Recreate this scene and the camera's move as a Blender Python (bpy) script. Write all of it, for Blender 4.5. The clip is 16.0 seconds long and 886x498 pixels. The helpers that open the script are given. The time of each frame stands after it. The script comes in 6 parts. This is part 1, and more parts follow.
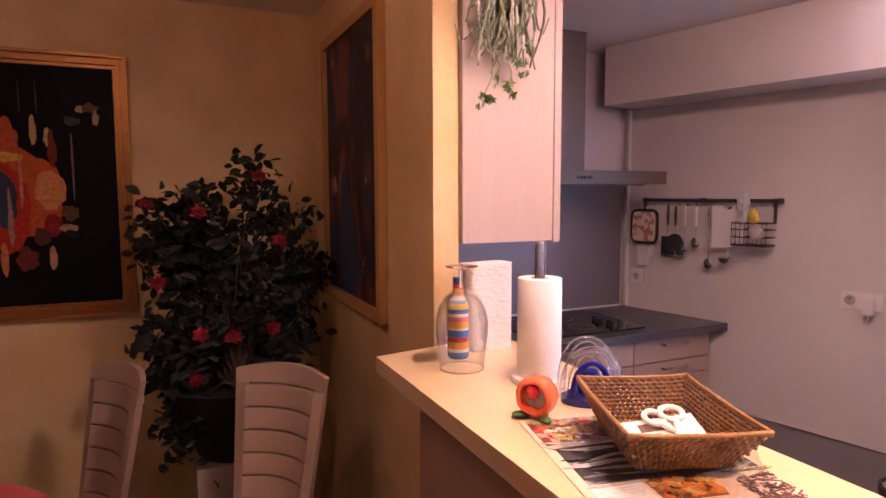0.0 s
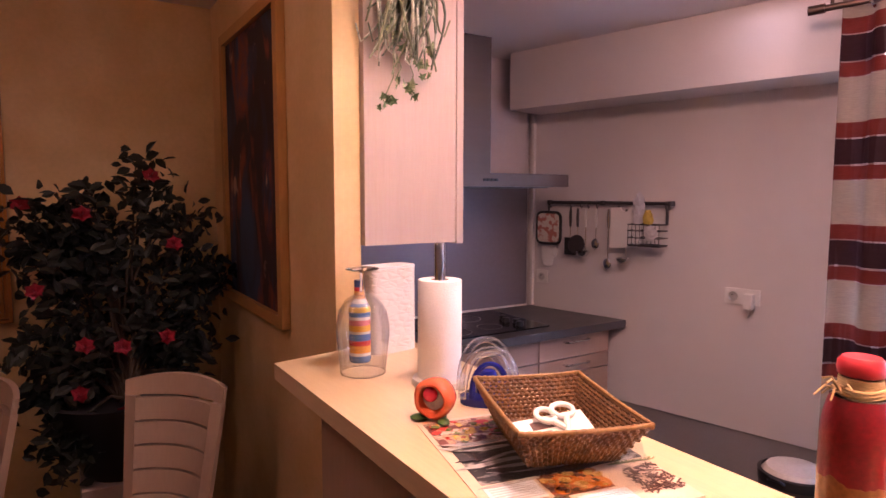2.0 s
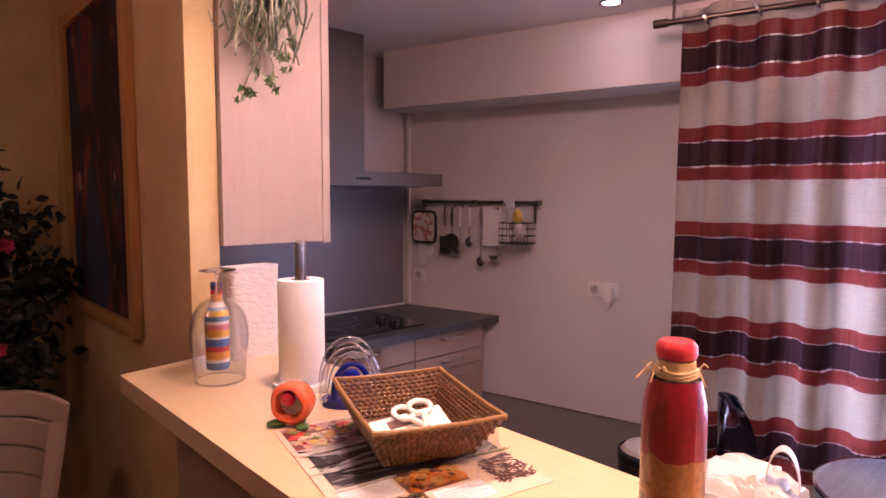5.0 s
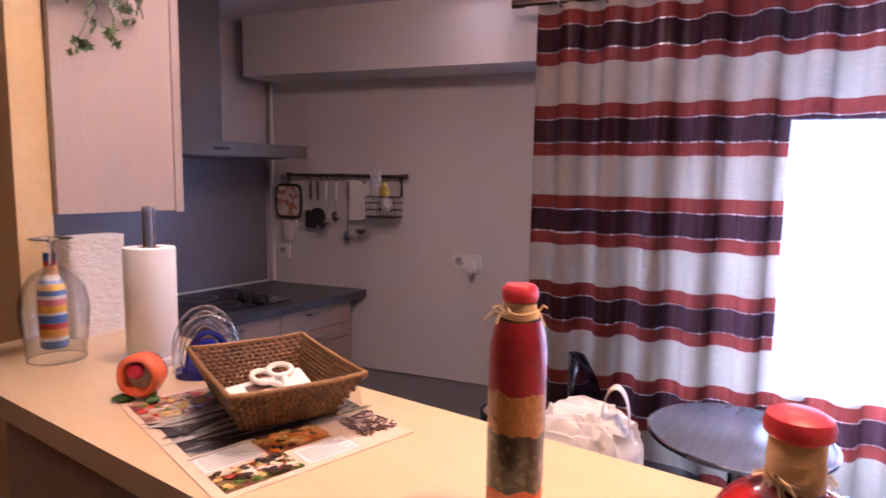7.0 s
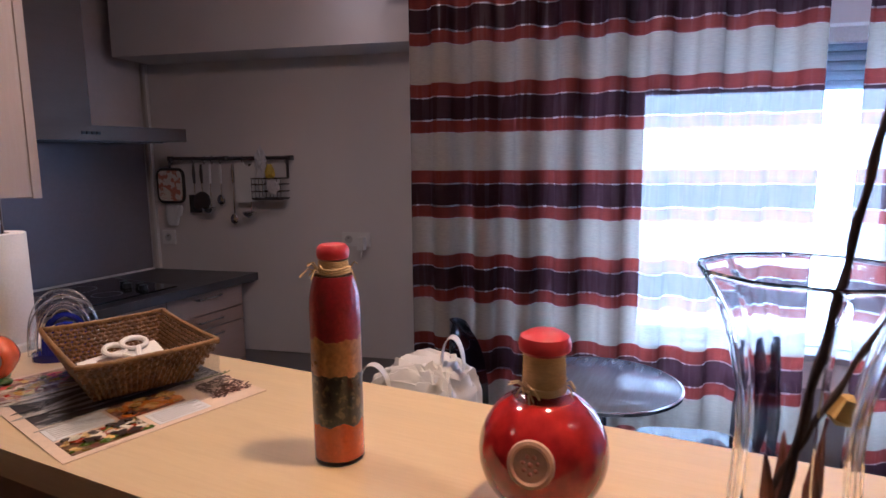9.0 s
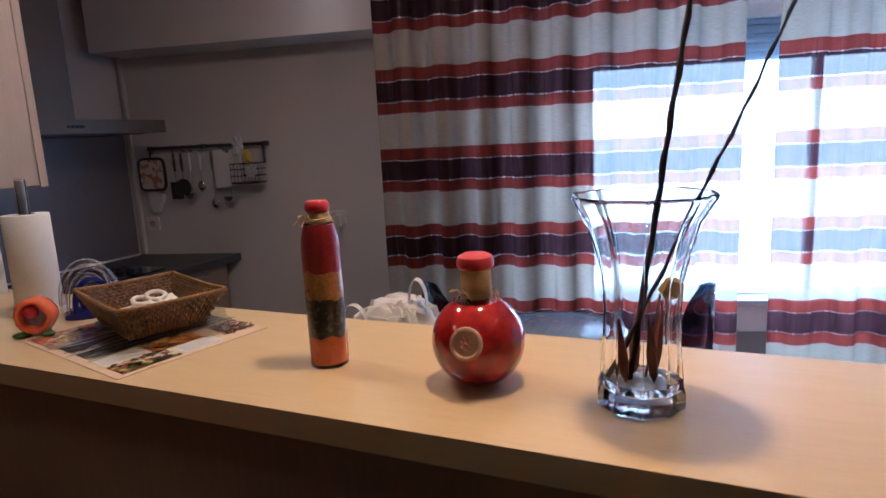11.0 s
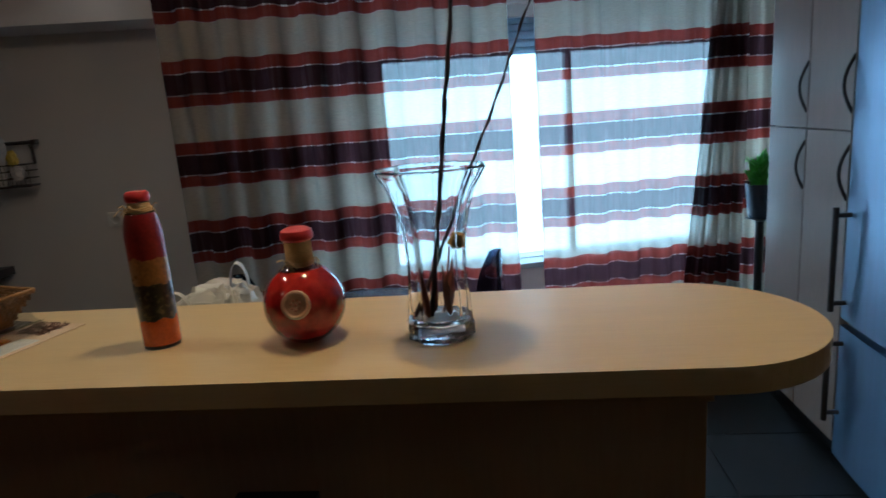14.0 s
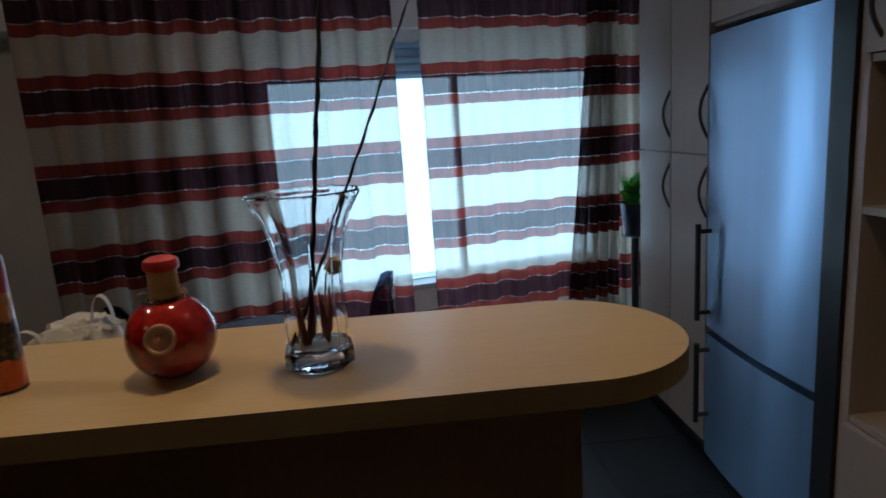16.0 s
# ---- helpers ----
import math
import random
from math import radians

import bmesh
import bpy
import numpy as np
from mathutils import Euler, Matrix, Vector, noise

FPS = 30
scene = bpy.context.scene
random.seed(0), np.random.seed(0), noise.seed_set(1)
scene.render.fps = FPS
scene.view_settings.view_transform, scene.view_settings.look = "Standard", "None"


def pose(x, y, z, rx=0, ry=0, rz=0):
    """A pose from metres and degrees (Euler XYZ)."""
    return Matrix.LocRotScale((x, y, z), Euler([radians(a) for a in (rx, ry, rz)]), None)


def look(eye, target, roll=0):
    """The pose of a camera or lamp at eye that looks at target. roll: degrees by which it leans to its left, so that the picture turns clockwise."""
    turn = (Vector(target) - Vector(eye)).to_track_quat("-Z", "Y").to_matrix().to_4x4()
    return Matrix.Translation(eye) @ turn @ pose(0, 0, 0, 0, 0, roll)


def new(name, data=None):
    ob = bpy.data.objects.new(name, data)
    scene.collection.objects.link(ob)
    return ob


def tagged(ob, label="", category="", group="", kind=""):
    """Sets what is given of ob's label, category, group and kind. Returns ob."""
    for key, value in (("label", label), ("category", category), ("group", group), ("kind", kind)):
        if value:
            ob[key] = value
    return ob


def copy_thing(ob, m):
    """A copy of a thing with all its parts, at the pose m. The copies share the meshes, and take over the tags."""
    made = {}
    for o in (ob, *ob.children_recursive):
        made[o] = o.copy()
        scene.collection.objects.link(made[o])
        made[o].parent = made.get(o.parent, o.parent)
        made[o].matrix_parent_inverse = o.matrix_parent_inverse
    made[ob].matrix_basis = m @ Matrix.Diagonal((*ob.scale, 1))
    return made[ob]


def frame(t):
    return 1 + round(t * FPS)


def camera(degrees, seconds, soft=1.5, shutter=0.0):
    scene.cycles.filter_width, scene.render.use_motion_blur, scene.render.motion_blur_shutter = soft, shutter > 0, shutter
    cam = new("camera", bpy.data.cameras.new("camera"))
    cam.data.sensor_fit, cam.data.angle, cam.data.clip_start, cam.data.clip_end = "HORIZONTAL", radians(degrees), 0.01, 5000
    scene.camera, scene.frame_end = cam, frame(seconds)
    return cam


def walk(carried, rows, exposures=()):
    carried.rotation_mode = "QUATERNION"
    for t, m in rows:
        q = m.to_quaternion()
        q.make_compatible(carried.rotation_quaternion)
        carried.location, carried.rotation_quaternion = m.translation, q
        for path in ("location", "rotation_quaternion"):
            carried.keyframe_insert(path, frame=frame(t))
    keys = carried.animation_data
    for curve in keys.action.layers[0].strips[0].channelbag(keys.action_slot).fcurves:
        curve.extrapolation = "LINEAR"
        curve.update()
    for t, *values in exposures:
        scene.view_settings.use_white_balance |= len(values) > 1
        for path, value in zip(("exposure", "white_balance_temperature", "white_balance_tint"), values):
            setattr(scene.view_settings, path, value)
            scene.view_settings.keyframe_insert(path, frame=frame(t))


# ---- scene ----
cam = camera(71.5, 16.0, shutter=0.5)
PATH = [
    (0, (0.041, 0.181, 1.541), (0.861, 1.996, 1.358), -0.2),
    (0.5, (0.051, 0.184, 1.539), (0.918, 1.977, 1.358), -0.3),
    (1, (0.058, 0.18, 1.54), (1.01, 1.93, 1.359), -0.1),
    (1.5, (0.067, 0.179, 1.541), (1.089, 1.888, 1.361), 0.1),
    (2, (0.075, 0.177, 1.54), (1.138, 1.862, 1.363), 0.1),
    (2.5, (0.08, 0.173, 1.54), (1.172, 1.839, 1.365), 0.0),
    (3, (0.091, 0.169, 1.537), (1.243, 1.795, 1.366), -0.1),
    (3.5, (0.099, 0.173, 1.535), (1.307, 1.758, 1.366), 0.0),
    (4, (0.106, 0.167, 1.535), (1.374, 1.705, 1.367), 0.2),
    (6.5, (0.127, 0.159, 1.517), (1.668, 1.414, 1.301), 0.8),
    (7, (0.118, 0.142, 1.507), (1.748, 1.275, 1.270), 1.0),
    (7.5, (0.120, 0.120, 1.505), (1.820, 1.141, 1.244), -0.1),
    (8, (0.117, 0.089, 1.508), (1.864, 1.024, 1.232), -0.1),
    (8.5, (0.114, 0.049, 1.503), (1.879, 0.944, 1.215), -0.3),
    (11, (-0.104, -0.127, 1.485), (1.689, 0.683, 1.125), -2.9),
    (11.5, (-0.173, -0.107, 1.479), (1.643, 0.629, 1.078), -4.9),
    (12, (-0.228, -0.1, 1.476), (1.642, 0.468, 1.05), -4.5),
    (12.5, (-0.246, -0.11, 1.478), (1.658, 0.331, 1.051), -3.8),
    (13, (-0.257, -0.121, 1.478), (1.659, 0.255, 1.045), -3.4),
    (13.5, (-0.261, -0.139, 1.482), (1.659, 0.201, 1.038), -4.5),
    (14, (-0.262, -0.155, 1.483), (1.68, 0.051, 1.054), -4.4),
    (14.5, (-0.262, -0.167, 1.485), (1.69, -0.059, 1.067), -4.4),
    (15, (-0.259, -0.176, 1.482), (1.698, -0.149, 1.073), -4.6),
    (15.5, (-0.259, -0.178, 1.484), (1.702, -0.205, 1.091), -3.9),
    (16, (-0.256, -0.188, 1.484), (1.703, -0.313, 1.099), -3.9),
]
EXPOSURES = [
    (0.0, 0.52, 5550, 49), (4.0, 0.24, 5600, 55), (6.5, 0.06, 5200, 45), (7.0, -0.08, 5000, 38), (8.5, -0.85, 4700, 25),
    (11.0, -1.10, 4600, 14), (12.5, -1.40, 4550, 8), (13.5, -1.8, 4480, -7), (14.5, -2.2, 4500, -7), (16.0, -2.65, 4850, 0),
]
walk(cam, [(t, look(eye, target, roll)) for t, eye, target, roll in PATH], EXPOSURES)

# ---- world and lights ----
WALL_TURN = 13.0           # the window wall stands askew to the bar
world = bpy.data.worlds.new("world")
scene.world = world
world.use_nodes = True
wn = world.node_tree
sky = wn.nodes.new("ShaderNodeTexSky")
sky.sky_type, sky.sun_disc = "NISHITA", False
sky.sun_elevation, sky.sun_rotation = radians(48), radians(200)
wn.links.new(sky.outputs[0], wn.nodes["Background"].inputs[0])
wn.nodes["Background"].inputs[1].default_value = 0.15


def lamp(name, kind, m, power, color, **more):
    data = bpy.data.lights.new(name, kind)
    data.energy, data.color = power, color
    if kind == "SPOT":
        data.spot_size, data.spot_blend, data.shadow_soft_size = radians(more.get("cone", 110)), more.get("blend", 0.7), more.get("size", 0.05)
    if kind == "AREA":
        data.shape, data.size, data.size_y = "RECTANGLE", more["size"], more["size_y"]
    if kind == "POINT":
        data.shadow_soft_size = more.get("size", 0.1)
    ob = new(name, data)
    ob.matrix_world = m
    return ob


KITCHEN_TOP, DINING_TOP = 2.29, 2.335
SPOTS = [(0.78, 0.98, 50, 172, (1.0, 0.68, 0.38)), (0.76, 0.08, 92, 116, (1.0, 0.585, 0.22)), (0.76, -0.80, 50, 116, (1.0, 0.585, 0.22)), (2.29, 1.53, 1.2, 100, (1.0, 0.70, 0.45))]
# Unseen lamps, added to brighten the kitchen beam, ceiling and wall
FILL_LAMPS = [(1.58, 1.02), (1.75, 0.35)]
for sx, sy, watt, cone, tone in SPOTS:
    lamp("spot_light", "SPOT", pose(sx, sy, KITCHEN_TOP - 0.02), watt, tone, cone=cone)
for sx, sy in FILL_LAMPS:
    lamp("fill_light", "POINT", pose(sx, sy, KITCHEN_TOP - 0.11), 9.0, (1.0, 0.63, 0.38), size=0.05)
# Unseen warm lamp, added to brighten the dining side; it has no fixture
lamp("dining_fill", "POINT", pose(-0.32, 1.45, 2.2), 5.0, (1.0, 0.60, 0.30), size=0.12)
lamp("window_daylight", "AREA", pose(0, 0, 0, 0, 0, WALL_TURN) @ pose(3.06, -1.21, 1.3, 0, 90, 0), 26, (0.66, 0.86, 1.0), size=0.95, size_y=1.95)


# ---- materials ----
def mat(name, color, rough=0.5, metal=0.0, var=0.12, scale=6.0, fine=90.0, bump=0.1, stretch=(1, 1, 1), **more):
    """A surface with stains at one scale and grain at another."""
    m = bpy.data.materials.new(name)
    m.use_nodes = True
    t = m.node_tree
    p = t.nodes["Principled BSDF"]
    co = t.nodes.new("ShaderNodeTexCoord")
    mp = t.nodes.new("ShaderNodeMapping")
    mp.inputs["Scale"].default_value = stretch
    t.links.new(co.outputs["Object"], mp.inputs[0])
    big, small = t.nodes.new("ShaderNodeTexNoise"), t.nodes.new("ShaderNodeTexNoise")
    big.inputs["Scale"].default_value, small.inputs["Scale"].default_value = scale, fine
    big.inputs["Detail"].default_value = 5
    small.inputs["Detail"].default_value = 4
    for n in (big, small):
        t.links.new(mp.outputs[0], n.inputs["Vector"])
    add = t.nodes.new("ShaderNodeMath")
    add.operation = "ADD"
    t.links.new(big.outputs[0], add.inputs[0])
    t.links.new(small.outputs[0], add.inputs[1])
    ramp = t.nodes.new("ShaderNodeMapRange")
    ramp.inputs[1].default_value, ramp.inputs[2].default_value = 0.6, 1.4
    ramp.inputs[3].default_value, ramp.inputs[4].default_value = 1 - var, 1 + var
    t.links.new(add.outputs[0], ramp.inputs[0])
    mul = t.nodes.new("ShaderNodeVectorMath")
    mul.operation = "SCALE"
    if "color2" in more:
        mix = t.nodes.new("ShaderNodeMix")
        mix.data_type = "RGBA"
        mix.inputs[6].default_value, mix.inputs[7].default_value = (*color, 1), (*more["color2"], 1)
        sharp = t.nodes.new("ShaderNodeMapRange")
        sharp.inputs[1].default_value, sharp.inputs[2].default_value = more.get("cut", (0.42, 0.58))
        t.links.new((small if more.get("by") == "fine" else big).outputs[0], sharp.inputs[0])
        t.links.new(sharp.outputs[0], mix.inputs[0])
        t.links.new(mix.outputs[2], mul.inputs[0])
    else:
        mul.inputs[0].default_value = color
    t.links.new(ramp.outputs[0], mul.inputs["Scale"])
    t.links.new(mul.outputs[0], p.inputs["Base Color"])
    rr = t.nodes.new("ShaderNodeMapRange")
    rr.inputs[3].default_value, rr.inputs[4].default_value = max(rough - 0.08, 0.02), min(rough + 0.08, 1)
    t.links.new(big.outputs[0], rr.inputs[0])
    t.links.new(rr.outputs[0], p.inputs["Roughness"])
    p.inputs["Metallic"].default_value = metal
    if bump:
        b = t.nodes.new("ShaderNodeBump")
        b.inputs["Strength"].default_value, b.inputs["Distance"].default_value = bump, more.get("depth", 0.002)
        t.links.new(small.outputs[0], b.inputs["Height"])
        t.links.new(b.outputs[0], p.inputs["Normal"])
    if "spec" in more:
        p.inputs["Specular IOR Level"].default_value = more["spec"]
    if "sheen" in more:
        p.inputs["Sheen Weight"].default_value = more["sheen"]
    if "aniso" in more:
        p.inputs["Anisotropic"].default_value = more["aniso"]
        p.inputs["Anisotropic Rotation"].default_value = more.get("turn", 0)
    if "coat" in more:
        p.inputs["Coat Weight"].default_value = more["coat"]
        p.inputs["Coat Roughness"].default_value = more.get("coat_rough", 0.03)
    return m


def glass(name, color=(1, 1, 1), rough=0.0, ior=1.45):
    m = bpy.data.materials.new(name)
    m.use_nodes = True
    p = m.node_tree.nodes["Principled BSDF"]
    p.inputs["Base Color"].default_value = (*color, 1)
    p.inputs["Transmission Weight"].default_value = 1
    p.inputs["Roughness"].default_value = rough
    p.inputs["IOR"].default_value = ior
    return m


def thin_glass(name, tint=(0.97, 0.98, 0.98)):
    """Blown glass too thin to bend the light: clear, with gloss towards its edges."""
    m = bpy.data.materials.new(name)
    m.use_nodes = True
    t = m.node_tree
    t.nodes.remove(t.nodes["Principled BSDF"])
    see, gl, mix, fr = t.nodes.new("ShaderNodeBsdfTransparent"), t.nodes.new("ShaderNodeBsdfGlossy"), t.nodes.new("ShaderNodeMixShader"), t.nodes.new("ShaderNodeLayerWeight")
    see.inputs[0].default_value = (*tint, 1)
    gl.inputs["Roughness"].default_value = 0.03
    fr.inputs["Blend"].default_value = 0.14
    t.links.new(fr.outputs["Facing"], mix.inputs[0])
    t.links.new(see.outputs[0], mix.inputs[1])
    t.links.new(gl.outputs[0], mix.inputs[2])
    t.links.new(mix.outputs[0], t.nodes["Material Output"].inputs[0])
    return m


def clear_plastic(name):
    """Clear moulded acrylic, milky where its edge turns away."""
    m = thin_glass(name, (0.93, 0.95, 0.98))
    for n in m.node_tree.nodes:
        if n.type == "LAYER_WEIGHT":
            n.inputs["Blend"].default_value = 0.5
        if n.type == "BSDF_GLOSSY":
            n.inputs["Roughness"].default_value = 0.18
    return m


def glow(name, color, strength):
    m = bpy.data.materials.new(name)
    m.use_nodes = True
    p = m.node_tree.nodes["Principled BSDF"]
    p.inputs["Base Color"].default_value = (*color, 1)
    p.inputs["Emission Color"].default_value = (*color, 1)
    p.inputs["Emission Strength"].default_value = strength
    return m


def curtain_cloth(name):
    """Sheer striped weave: red, aubergine, red, then ecru, with silvery threads between."""
    m = bpy.data.materials.new(name)
    m.use_nodes = True
    t = m.node_tree
    out = t.nodes["Material Output"]
    t.nodes.remove(t.nodes["Principled BSDF"])
    co = t.nodes.new("ShaderNodeTexCoord")
    sep = t.nodes.new("ShaderNodeSeparateXYZ")
    t.links.new(co.outputs["Object"], sep.inputs[0])

    def calc(op, a, b=None):
        n = t.nodes.new("ShaderNodeMath")
        n.operation = op
        for i, v in enumerate((a, b)):
            if v is None:
                continue
            if isinstance(v, (int, float)):
                n.inputs[i].default_value = v
            else:
                t.links.new(v, n.inputs[i])
        return n.outputs[0]

    part_of = calc("FRACT", calc("DIVIDE", calc("SUBTRACT", 2.475, sep.outputs[2]), 0.345))

    def ramp(stops):
        r = t.nodes.new("ShaderNodeValToRGB")
        r.color_ramp.interpolation = "CONSTANT"
        while len(r.color_ramp.elements) < len(stops):
            r.color_ramp.elements.new(0.5)
        for e, (at, c) in zip(r.color_ramp.elements, stops):
            e.position, e.color = at, (*c, 1)
        t.links.new(part_of, r.inputs[0])
        return r.outputs[0]

    red, dark, ecru, thread = (0.14, 0.024, 0.018), (0.030, 0.012, 0.015), (0.33, 0.28, 0.22), (0.30, 0.20, 0.18)
    color = ramp([(0, red), (0.148, thread), (0.16, dark), (0.408, thread), (0.42, red), (0.556, thread), (0.565, ecru)])
    sheer = ramp([(0, (0.020,) * 3), (0.149, (0.30,) * 3), (0.16, (0.018,) * 3), (0.409, (0.30,) * 3), (0.42, (0.020,) * 3), (0.557, (0.30,) * 3), (0.565, (0.20,) * 3)])
    weave = t.nodes.new("ShaderNodeTexNoise")
    weave.inputs["Scale"].default_value = 60
    mp = t.nodes.new("ShaderNodeMapping")
    mp.inputs["Scale"].default_value = (1, 0.6, 9)
    t.links.new(co.outputs["Object"], mp.inputs[0])
    t.links.new(mp.outputs[0], weave.inputs["Vector"])
    shade = t.nodes.new("ShaderNodeMapRange")
    shade.inputs[3].default_value, shade.inputs[4].default_value = 0.75, 1.25
    t.links.new(weave.outputs[0], shade.inputs[0])
    mul = t.nodes.new("ShaderNodeVectorMath")
    mul.operation = "SCALE"
    t.links.new(color, mul.inputs[0])
    t.links.new(shade.outputs[0], mul.inputs["Scale"])
    dif, tra, see = t.nodes.new("ShaderNodeBsdfDiffuse"), t.nodes.new("ShaderNodeBsdfTranslucent"), t.nodes.new("ShaderNodeBsdfTransparent")
    t.links.new(mul.outputs[0], dif.inputs[0])
    t.links.new(mul.outputs[0], tra.inputs[0])
    cloth, all_ = t.nodes.new("ShaderNodeMixShader"), t.nodes.new("ShaderNodeMixShader")
    cloth.inputs[0].default_value = 0.22
    t.links.new(dif.outputs[0], cloth.inputs[1])
    t.links.new(tra.outputs[0], cloth.inputs[2])
    gloss, shiny = t.nodes.new("ShaderNodeBsdfGlossy"), t.nodes.new("ShaderNodeMixShader")
    gloss.inputs["Roughness"].default_value = 0.33
    gloss.inputs["Color"].default_value = (0.6, 0.6, 0.66, 1)
    metal = ramp([(0, (0.02,) * 3), (0.146, (0.9,) * 3), (0.162, (0.02,) * 3), (0.406, (1.0,) * 3), (0.422, (0.02,) * 3), (0.556, (0.6,) * 3), (0.565, (0.03,) * 3)])
    # lurex shows in short dashes along the threads
    dash, gaps, cut = t.nodes.new("ShaderNodeTexNoise"), t.nodes.new("ShaderNodeMapping"), t.nodes.new("ShaderNodeMapRange")
    gaps.inputs["Scale"].default_value = (0.2, 42, 3)
    t.links.new(co.outputs["Object"], gaps.inputs[0])
    t.links.new(gaps.outputs[0], dash.inputs["Vector"])
    dash.inputs["Scale"].default_value, dash.inputs["Detail"].default_value = 1.0, 1
    cut.inputs[1].default_value, cut.inputs[2].default_value, cut.inputs[3].default_value, cut.inputs[4].default_value = 0.50, 0.56, 0.05, 0.9
    t.links.new(dash.outputs[0], cut.inputs[0])
    t.links.new(calc("MULTIPLY", metal, cut.outputs[0]), shiny.inputs[0])
    t.links.new(cloth.outputs[0], shiny.inputs[1])
    t.links.new(gloss.outputs[0], shiny.inputs[2])
    t.links.new(sheer, all_.inputs[0])
    t.links.new(shiny.outputs[0], all_.inputs[1])
    t.links.new(see.outputs[0], all_.inputs[2])
    t.links.new(all_.outputs[0], out.inputs[0])
    return m


WALL_KITCHEN = mat("kitchen_wall_paint", (0.66, 0.61, 0.59), 0.6, var=0.05, scale=2, fine=300, bump=0.06)
WALL_LOW = mat("grey_lower_wall", (0.27, 0.25, 0.26), 0.45, var=0.1, scale=2, fine=200, bump=0.05)
WALL_YELLOW = mat("ochre_sponged_paint", (0.67, 0.46, 0.195), 0.75, var=0.07, scale=4, fine=60, bump=0.15, color2=(0.73, 0.53, 0.26), cut=(0.35, 0.65))
CEILING = mat("ceiling_paint", (0.75, 0.70, 0.69), 0.7, var=0.04, scale=2, fine=200, bump=0.05)
FLOOR_TILE = mat("dark_floor_tile", (0.012, 0.012, 0.013), 0.48, var=0.2, scale=5, fine=80, bump=0.05)
GROUT = mat("grout", (0.014, 0.014, 0.016), 0.9)
MAPLE = mat("pale_maple_laminate", (0.70, 0.525, 0.295), 0.37, var=0.07, scale=3, fine=26, bump=0, stretch=(9, 0.55, 9), color2=(0.61, 0.445, 0.235), cut=(0.3, 0.7), by="fine", spec=0.7, coat=0.6, coat_rough=0.33)
MAPLE_EDGE = mat("maple_edge_band", (0.40, 0.28, 0.17), 0.5, var=0.1, scale=3, fine=30, stretch=(3, 0.5, 12))
PANEL = mat("bar_panel_laminate", (0.40, 0.28, 0.19), 0.5, var=0.1, scale=2, fine=22, bump=0.05, stretch=(4, 4, 0.4))
CAB_WOOD = mat("rosy_beech_veneer", (0.51, 0.41, 0.335), 0.45, var=0.08, scale=2.2, fine=24, bump=0.04, stretch=(7, 7, 0.5), color2=(0.455, 0.355, 0.285), cut=(0.3, 0.7), by="fine")
CAB_GREY = mat("greyish_beech_front", (0.44, 0.37, 0.33), 0.42, var=0.08, scale=2, fine=24, bump=0.04, stretch=(7, 7, 0.5))
DRAWER_WOOD = mat("brown_beech_drawer", (0.33, 0.22, 0.165), 0.45, var=0.08, scale=2.2, fine=24, bump=0.04, stretch=(0.5, 7, 7))
WORKTOP = mat("slate_grey_worktop", (0.055, 0.052, 0.058), 0.35, var=0.22, scale=9, fine=160, bump=0.05)
SPLASH = mat("blue_grey_splashback", (0.21, 0.185, 0.215), 0.34, metal=0.25, var=0.06, scale=2, fine=60)
PANEL_SATIN = mat("pale_satin_panel", (0.62, 0.56, 0.56), 0.38, metal=0.35, var=0.05, scale=2, fine=60, bump=0)
STEEL = mat("brushed_steel", (0.16, 0.12, 0.10), 0.36, metal=1.0, var=0.06, scale=3, fine=70, bump=0, stretch=(1, 1, 14))
# Brushed steel; the blue in its colour stands in for reflected window daylight
FRIDGE_DAYLIT = mat("daylit_fridge_steel", (0.38, 0.49, 0.70), 0.35, metal=1.0, var=0.08, scale=3, fine=50, bump=0, stretch=(6, 6, 0.06), aniso=0.9, turn=0.25)
CHROME = mat("chrome", (0.72, 0.72, 0.72), 0.13, metal=1.0, var=0.03, bump=0)
DARK_METAL = mat("dark_iron", (0.10, 0.09, 0.09), 0.4, metal=0.8)
BLACK = mat("black_plastic", (0.018, 0.018, 0.02), 0.35, var=0.2)
DARK_PANEL = mat("dark_panel_edge", (0.012, 0.012, 0.013), 0.5, var=0.2)
BLACK_GLASS = mat("black_hob_glass", (0.012, 0.012, 0.014), 0.08, var=0.1, bump=0)
WHITE_PLASTIC = mat("white_plastic", (0.76, 0.73, 0.70), 0.35, var=0.04)
WHITE_PAPER = mat("white_paper", (0.82, 0.79, 0.76), 0.9, var=0.05, scale=20, fine=250, bump=0.35)
MARBLE = mat("white_marble", (0.72, 0.69, 0.66), 0.3, var=0.1, scale=14)
PALE_WOOD = mat("limed_chair_wood", (0.36, 0.25, 0.18), 0.5, var=0.08, scale=3, fine=25, stretch=(6, 6, 0.6))
GILT = mat("gilded_wood", (0.34, 0.155, 0.03), 0.38, metal=0.65, var=0.2, scale=12, fine=80, bump=0.2)
YELLOW_WOOD = mat("honey_wood", (0.50, 0.27, 0.07), 0.45, var=0.12, scale=5, fine=40, stretch=(5, 5, 0.7))
CLEAR = glass("clear_glass")
THIN = thin_glass("thin_blown_glass")
ACRYLIC = clear_plastic("clear_acrylic")
CLOTH = curtain_cloth("striped_curtain_weave")
CLOTH_RED = mat("red_tablecloth", (0.42, 0.07, 0.045), 0.9, var=0.15, scale=5, fine=220, bump=0.4)


